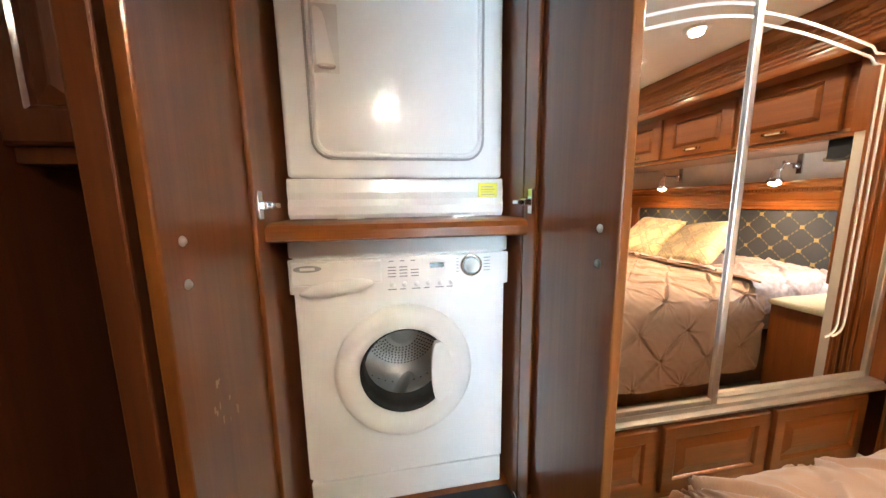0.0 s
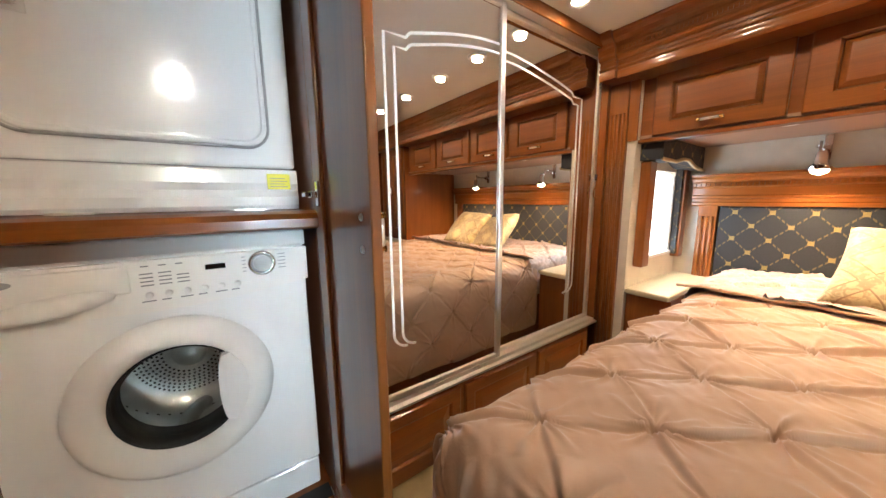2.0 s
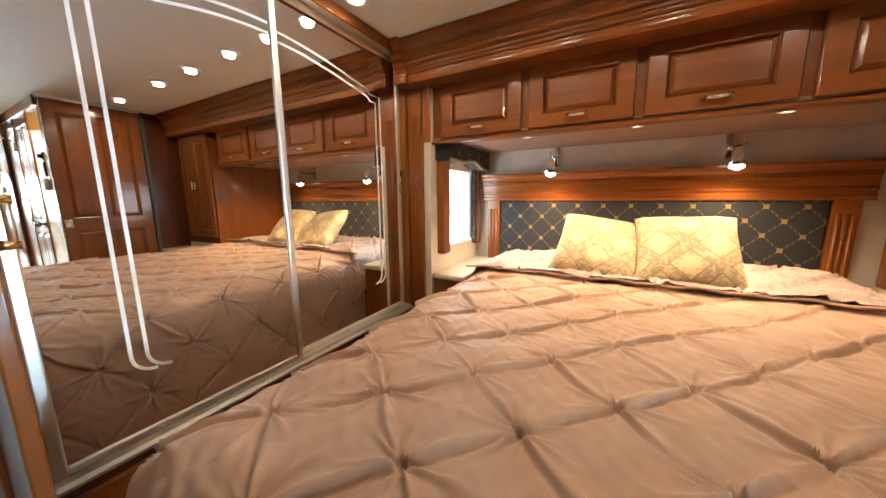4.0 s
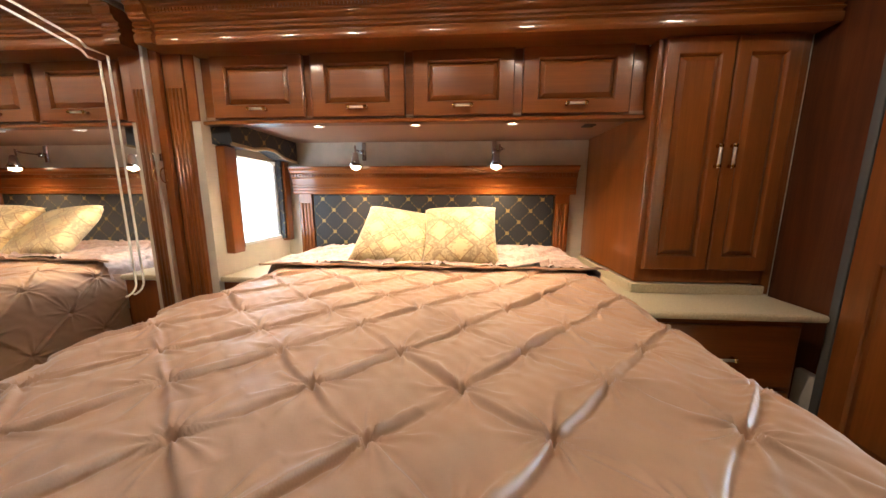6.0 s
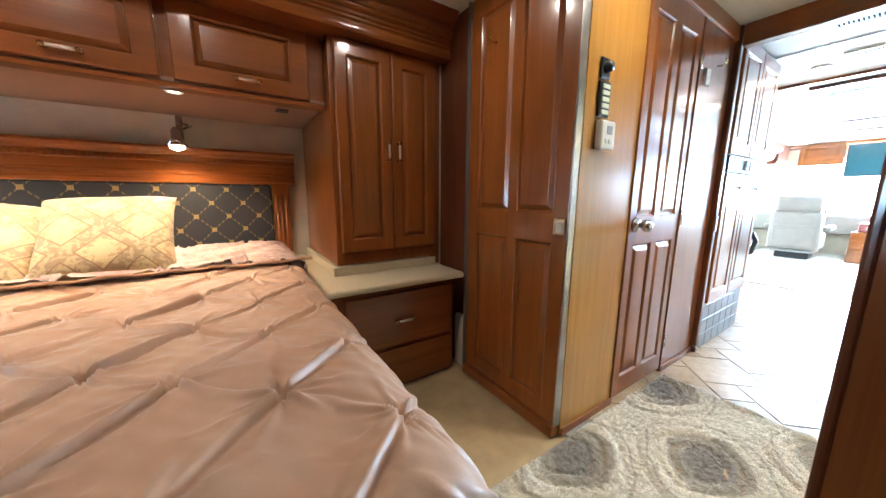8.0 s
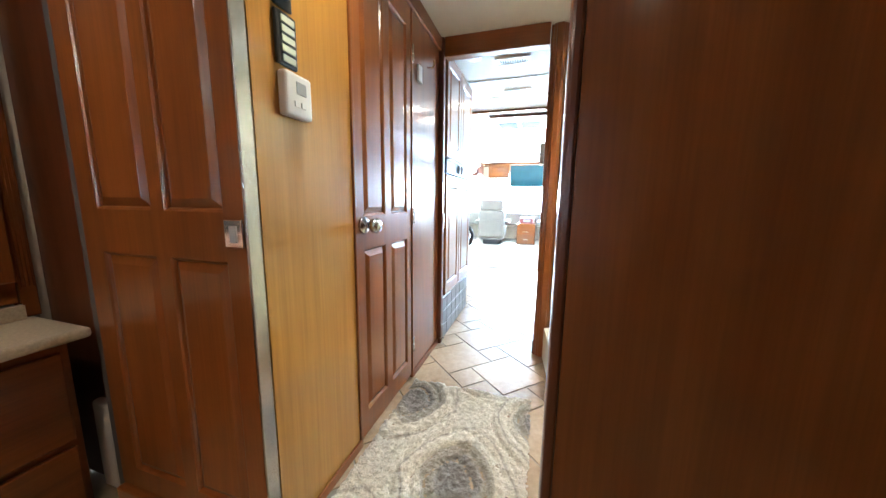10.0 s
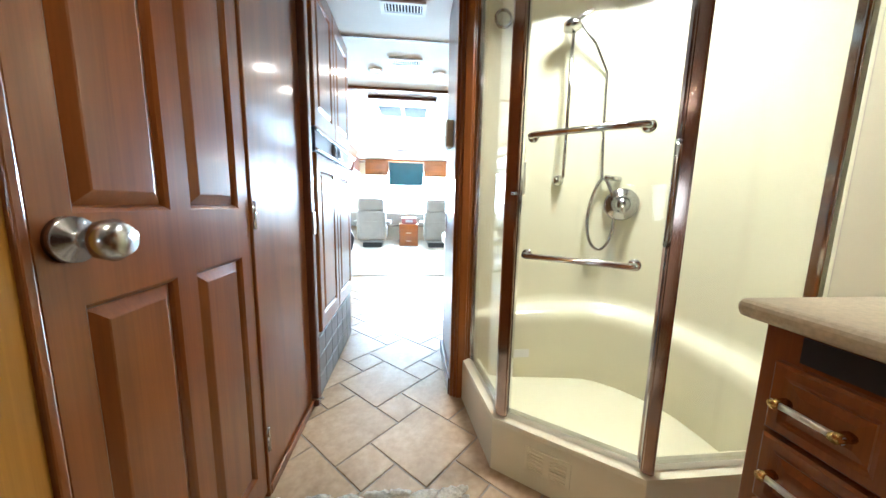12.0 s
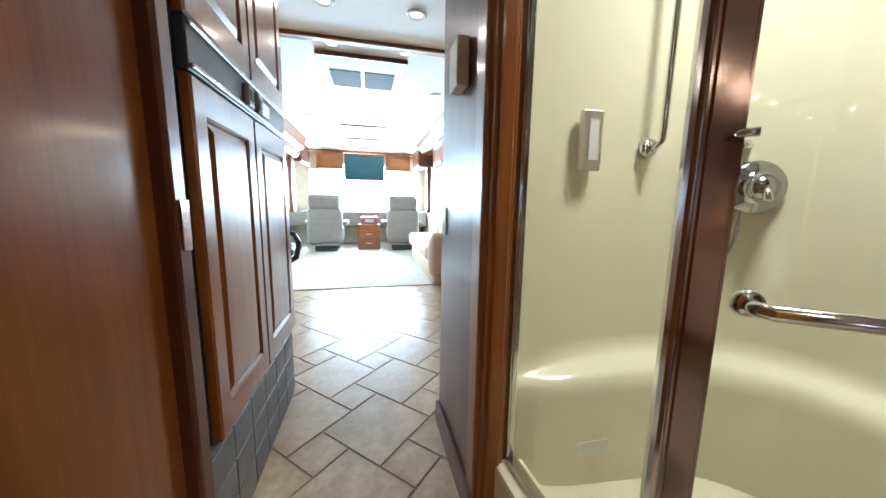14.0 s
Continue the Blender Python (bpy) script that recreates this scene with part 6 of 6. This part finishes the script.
part("column", tube([(1.5, -9.62, 0.74), (1.5, -9.85, 0.66)], 0.04, 12), black, t, "", True)
for s, xx in (("left", -0.35), ("right", 2.0)):
    t = thing("speaker_cabinet", (xx, -8.9, 1.6), "dark cherry corner cabinet with round speaker", "cabinet", "cab corner cabinets")
    part("body", boxed(xx - 0.20, xx + 0.20, -9.3, -8.6, 1.58, TOP - 0.055, bevel=0.02), dark_z, t)
    part("grille", boxed(xx - 0.10, xx + 0.06, -8.599, -8.59, 1.66, 1.72, bevel=0.003), black, t)
    part("speaker", boxed(xx - 0.09, xx + 0.03, -8.599, -8.59, 1.78, 1.86, bevel=0.003), grey_plastic, t)
    solid("window_post", boxed(xx - 0.05, xx + 0.03, -8.75, -8.62, 0.75, 1.578, bevel=0.01), dark_z, "dark wooden post beside the side window", "trim", "structure")

# sofa and kitchen run along the side wall
t = thing("sofa", (-0.22, -7.0, 0), "tan leather sofa with rounded arm along the wall", "sofa")
part("base", boxed(XL + 0.02, 0.06, -7.9, -6.12, 0.012, 0.26, bevel=0.06, seg=4), tan_leather, t, "", True)
for k in range(2):
    part("seat_cushion", boxed(XL + 0.20, 0.11, -7.88 + k * 0.80, -7.10 + k * 0.80, 0.255, 0.46, bevel=0.07, seg=4), tan_leather, t, "", True)
part("backrest", boxed(XL + 0.02, XL + 0.24, -7.85, -6.2, 0.28, 0.86, bevel=0.08, seg=4), tan_leather, t, "", True)
part("armrest", boxed(XL + 0.05, 0.10, -6.31, -6.09, 0.10, 0.60, bevel=0.09, seg=4), tan_leather, t, "", True)
t = thing("kitchen_cabinet", (-0.3, -5.2, 0), "cherry kitchen base cabinet with panelled doors", "cabinet")
part("body", boxed(XL + 0.01, -0.06, -5.95, -4.06, 0.05, 0.80), wood_z, t)
for k in range(3):
    y0 = -5.93 + k * 0.62
    d = part("door", panelled(facing("+x", -0.06), (y0, y0 + 0.06, y0 + 0.53, y0 + 0.59), (0.08, 0.14, 0.55, 0.61)), wood_z, t)
    d = part("drawer", boxed(-0.059, -0.042, y0, y0 + 0.59, 0.63, 0.78, bevel=0.005), wood_z, t)
    bar_handle(d, facing("+x", -0.042), y0 + 0.3, 0.70, 0.10, False)
part("end_door", panelled(facing("-y", -5.951), (XL + 0.03, XL + 0.09, -0.14, -0.08), (0.10, 0.16, 0.70, 0.76)), wood_z, t)
solid("kitchen_worktop", boxed(XL + 0.005, -0.02, -6.0, -4.04, 0.802, 0.84, bevel=0.012), counter_mat, "pale solid-surface kitchen worktop", "worktop")
solid("worktop_appliance", boxed(-0.36, -0.12, -5.85, -5.6, 0.841, 1.02, bevel=0.03, seg=3), white_plastic, "white rounded kitchen appliance on the worktop", "appliance")
t = thing("kitchen_wall_cabinet", (-0.4, -5.6, 1.35), "cherry wall cabinets over the kitchen and sofa", "cabinet")
part("body", boxed(XL + 0.005, -0.24, -7.6, -4.06, 1.38, 1.78), wood_y, t)
for k in range(6):
    y0 = -7.58 + k * 0.585
    d = part("door", panelled(facing("+x", -0.239), (y0, y0 + 0.055, y0 + 0.515, y0 + 0.57), (1.40, 1.45, 1.71, 1.76)), wood_y, t)
    bar_handle(d, facing("+x", -0.219), y0 + 0.28, 1.43, 0.10, False)
solid("kitchen_crown", prism([(-0.24, 1.78), (-0.20, 1.79), (-0.17, 1.84), (-0.13, 1.86), (-0.10, 1.92), (-0.10, TOP - 0.052), (XL + 0.01, TOP - 0.052), (XL + 0.01, 1.78)], "y", -8.5, -4.06), wood_y, "stepped cherry crown along the lounge", "crown moulding", "structure")
solid("lounge_crown_right", prism([(1.86, 1.62), (1.82, 1.66), (1.80, 1.74), (1.74, 1.78), (1.72, 1.86), (1.69, TOP - 0.052), (2.55, TOP - 0.052), (2.55, 1.62)], "y", -8.5, -4.68), wood_y, "stepped cherry fascia of the lounge slide-out", "crown moulding", "structure")
solid("slide_curtain", boxed(1.88, 1.93, -8.4, -8.2, 0.75, 1.62, bevel=0.01), dark_z, "dark upright beside the side window", "trim", "structure")
solid("dinette_cabinet", boxed(2.0, 2.58, -6.2, -5.2, 0.0, 0.74, bevel=0.01), wood_z, "cherry dinette cabinet in the slide-out", "cabinet")
t = thing("office_chair", (1.550, -6.05, 0), "black chair with looped armrest near the dinette", "chair")
part("seat", boxed(1.400, 1.850, -6.30, -5.85, 0.42, 0.50, bevel=0.03, seg=3), black, t, "", True)
part("backrest", boxed(1.800, 1.880, -6.28, -5.87, 0.50, 0.98, bevel=0.03, seg=3), black, t, "", True)
part("arm_loop", tube([(1.460, -5.83, 0.36), (1.360, -5.83, 0.42), (1.335, -5.83, 0.55), (1.370, -5.83, 0.63), (1.500, -5.83, 0.66), (1.700, -5.83, 0.66)], 0.024, 10), black, t, "", True)
part("column", lathe([(0.03, 0.06), (0.03, 0.42)], (1.90, -6.07, 0), "z", 14), grey_plastic, t, "", True)
for k in range(5):
    a = 2 * math.pi * k / 5
    part("leg", tube([(1.90, -6.07, 0.08), (1.90 + 0.24 * math.cos(a), -6.07 + 0.24 * math.sin(a), 0.022)], 0.018, 8), black, t, "", True)


t = thing("under_cabinet_light", (-0.36, -5.5, 1.37), "slim lit strip light under the kitchen cabinets", "strip light")
part("case", boxed(-0.40, -0.34, -5.80, -5.20, 1.362, 1.379, bevel=0.003), white_plastic, t)
part("lens", boxed(-0.39, -0.35, -5.78, -5.22, 1.357, 1.3615), lens_warm, t, "glowing warm lens")

# ---- rug ----
def rug_mat():
    m, n, l, b = mat_nodes("shaggy_patterned_rug")
    tc, sx = n.new("ShaderNodeTexCoord"), n.new("ShaderNodeSeparateXYZ")
    wob, add = n.new("ShaderNodeTexNoise"), n.new("ShaderNodeMixRGB")
    wob.inputs["Scale"].default_value = 9
    l.new(tc.outputs["Object"], wob.inputs["Vector"])
    add.blend_type = "ADD"
    add.inputs[0].default_value = 0.05
    l.new(tc.outputs["Object"], add.inputs[1])
    l.new(wob.outputs["Color"], add.inputs[2])
    l.new(add.outputs[0], sx.inputs[0])

    def op(kind, a, c=None):
        k = n.new("ShaderNodeMath")
        k.operation = kind
        for i, value in enumerate((a, c)):
            if value is None:
                continue
            if hasattr(value, "is_linked"):
                l.new(value, k.inputs[i])
            else:
                k.inputs[i].default_value = value
        return k.outputs[0]

    def cell(ox, oy):
        fx = op("SUBTRACT", op("FRACT", op("ADD", op("MULTIPLY", sx.outputs[0], 1 / 0.60), 10 + ox)), 0.5)
        fy = op("SUBTRACT", op("FRACT", op("ADD", op("MULTIPLY", sx.outputs[1], 1 / 0.80), 10 + oy)), 0.5)
        ax = op("ABSOLUTE", fx)
        ay = op("ABSOLUTE", fy)
        return op("ADD", op("POWER", op("MULTIPLY", ax, 2.0), 1.5), op("POWER", op("MULTIPLY", ay, 2.0), 1.5))

    d = op("MINIMUM", cell(0.30, 0.62), cell(0.80, 0.12))
    r = ramp(n, [(0.0, (0.20, 0.175, 0.145)), (0.14, (0.24, 0.21, 0.17)), (0.17, (0.36, 0.31, 0.23)), (0.30, (0.40, 0.345, 0.25)), (0.33, (0.74, 0.67, 0.52)), (0.53, (0.78, 0.71, 0.56)), (0.56, (0.46, 0.39, 0.28)), (0.60, (0.76, 0.69, 0.54))])
    l.new(d, r.inputs[0])
    f = noise_tex(n, l, coords(n, l), 170, 3, 0.7)
    fr = ramp(n, [(0.3, (0.66, 0.66, 0.66)), (0.7, (1.25, 1.25, 1.25))])
    l.new(f, fr.inputs[0])
    l.new(mixc(n, l, "MULTIPLY", 0.8, r.outputs[0], fr.outputs[0]), b.inputs["Base Color"])
    b.inputs["Roughness"].default_value = 0.95
    b.inputs["Sheen Weight"].default_value = 0.3
    bump(n, l, b, f, 0.9, 0.012)
    return m


def rug(x0, x1, y0, y1, z):
    nx, ny = int((x1 - x0) / 0.008), int((y1 - y0) / 0.008)
    X, Y = np.meshgrid(np.linspace(x0, x1, nx), np.linspace(y0, y1, ny), indexing="ij")
    rng = np.random.RandomState(3)
    edge = np.minimum(np.minimum(X - x0, x1 - X), np.minimum(Y - y0, y1 - Y))
    Z = z + 0.018 * np.clip(edge / 0.02, 0, 1) ** 0.5 + rng.uniform(-0.006, 0.006, X.shape) * (edge > 0.004)

    def oval(ox, oy):
        fx = np.abs(np.mod(X / 0.60 + 10 + ox, 1) - 0.5) * 2
        fy = np.abs(np.mod(Y / 0.80 + 10 + oy, 1) - 0.5) * 2
        return fx ** 1.5 + fy ** 1.5

    ring = np.minimum(oval(0.30, 0.62), oval(0.80, 0.12))
    for at in (0.155, 0.315, 0.56):
        Z = Z - 0.009 * np.exp(-((ring - at) / 0.022) ** 2)
    Z = Z + 0.006 * ((ring > 0.32) & (ring < 0.55))
    X = X + rng.uniform(-0.003, 0.003, X.shape)
    Y = Y + rng.uniform(-0.003, 0.003, X.shape)
    idx = np.arange(nx * ny).reshape(nx, ny)
    me = bpy.data.meshes.new("rug")
    me.from_pydata(np.stack([X, Y, Z], -1).reshape(-1, 3).tolist(), [], np.stack([idx[:-1, :-1], idx[1:, :-1], idx[1:, 1:], idx[:-1, 1:]], -1).reshape(-1, 4).tolist())
    for p in me.polygons:
        p.use_smooth = True
    me.materials.append(rug_mat())
    return tagged(new("rug", me), "shaggy cream runner rug with grey oval pattern in the aisle", "rug")


rug(0.445, 1.085, -3.085, -1.62, -0.010)


# ---- floor tiles ----
def tile_mat():
    m, n, l, b = mat_nodes("tan_stone_tile")
    co = coords(n, l)
    a = noise_tex(n, l, co, 5, 5, 0.6, 0.6)
    r = ramp(n, [(0.25, (0.32, 0.215, 0.125)), (0.5, (0.45, 0.33, 0.205)), (0.75, (0.54, 0.42, 0.285))])
    l.new(a, r.inputs[0])
    v = noise_tex(n, l, co, 40, 4)
    vr = ramp(n, [(0.3, (0.80, 0.78, 0.75)), (0.65, (1.05, 1.05, 1.05))])
    l.new(v, vr.inputs[0])
    l.new(mixc(n, l, "MULTIPLY", 0.8, r.outputs[0], vr.outputs[0]), b.inputs["Base Color"])
    b.inputs["Roughness"].default_value = 0.26
    bump(n, l, b, v, 0.12, 0.002)
    return m


tile_stone = tile_mat()
tf = solid("floor_tiled", boxed(XL, 2.0, -6.248, -2.20, -0.0115, -0.004), grout, "tan stone tiles laid diagonally with grey grout", "floor", "structure")
TL, TS, G = 0.31, 0.155, 0.006


def tile_mesh(side):
    return mesh_of("tile", boxed(-side / 2, side / 2, -side / 2, side / 2, -0.009, 0.0, bevel=0.002, seg=1), tile_stone)


big, small = tile_mesh(TL - G), tile_mesh(TS - G)
spin = Matrix.Rotation(radians(45), 3, "Z")
for i in range(-16, 17):
    for j in range(-16, 17):
        o0 = Vector((i * TL - j * TS, i * TS + j * TL, 0))
        for me, c in ((big, Vector((TL / 2, TL / 2, 0))), (small, Vector((TL + TS / 2, TS / 2, 0)))):
            p = spin @ (o0 + c) + Vector((0.70, -4.29, 0))
            if -0.10 < p.x < 1.5 and -6.45 < p.y < -2.40:
                o = new("tile", me)
                o.parent = tf
                o.location, o.rotation_euler = (p.x, p.y, random.uniform(-0.0006, 0.0006)), (0, 0, radians(45))
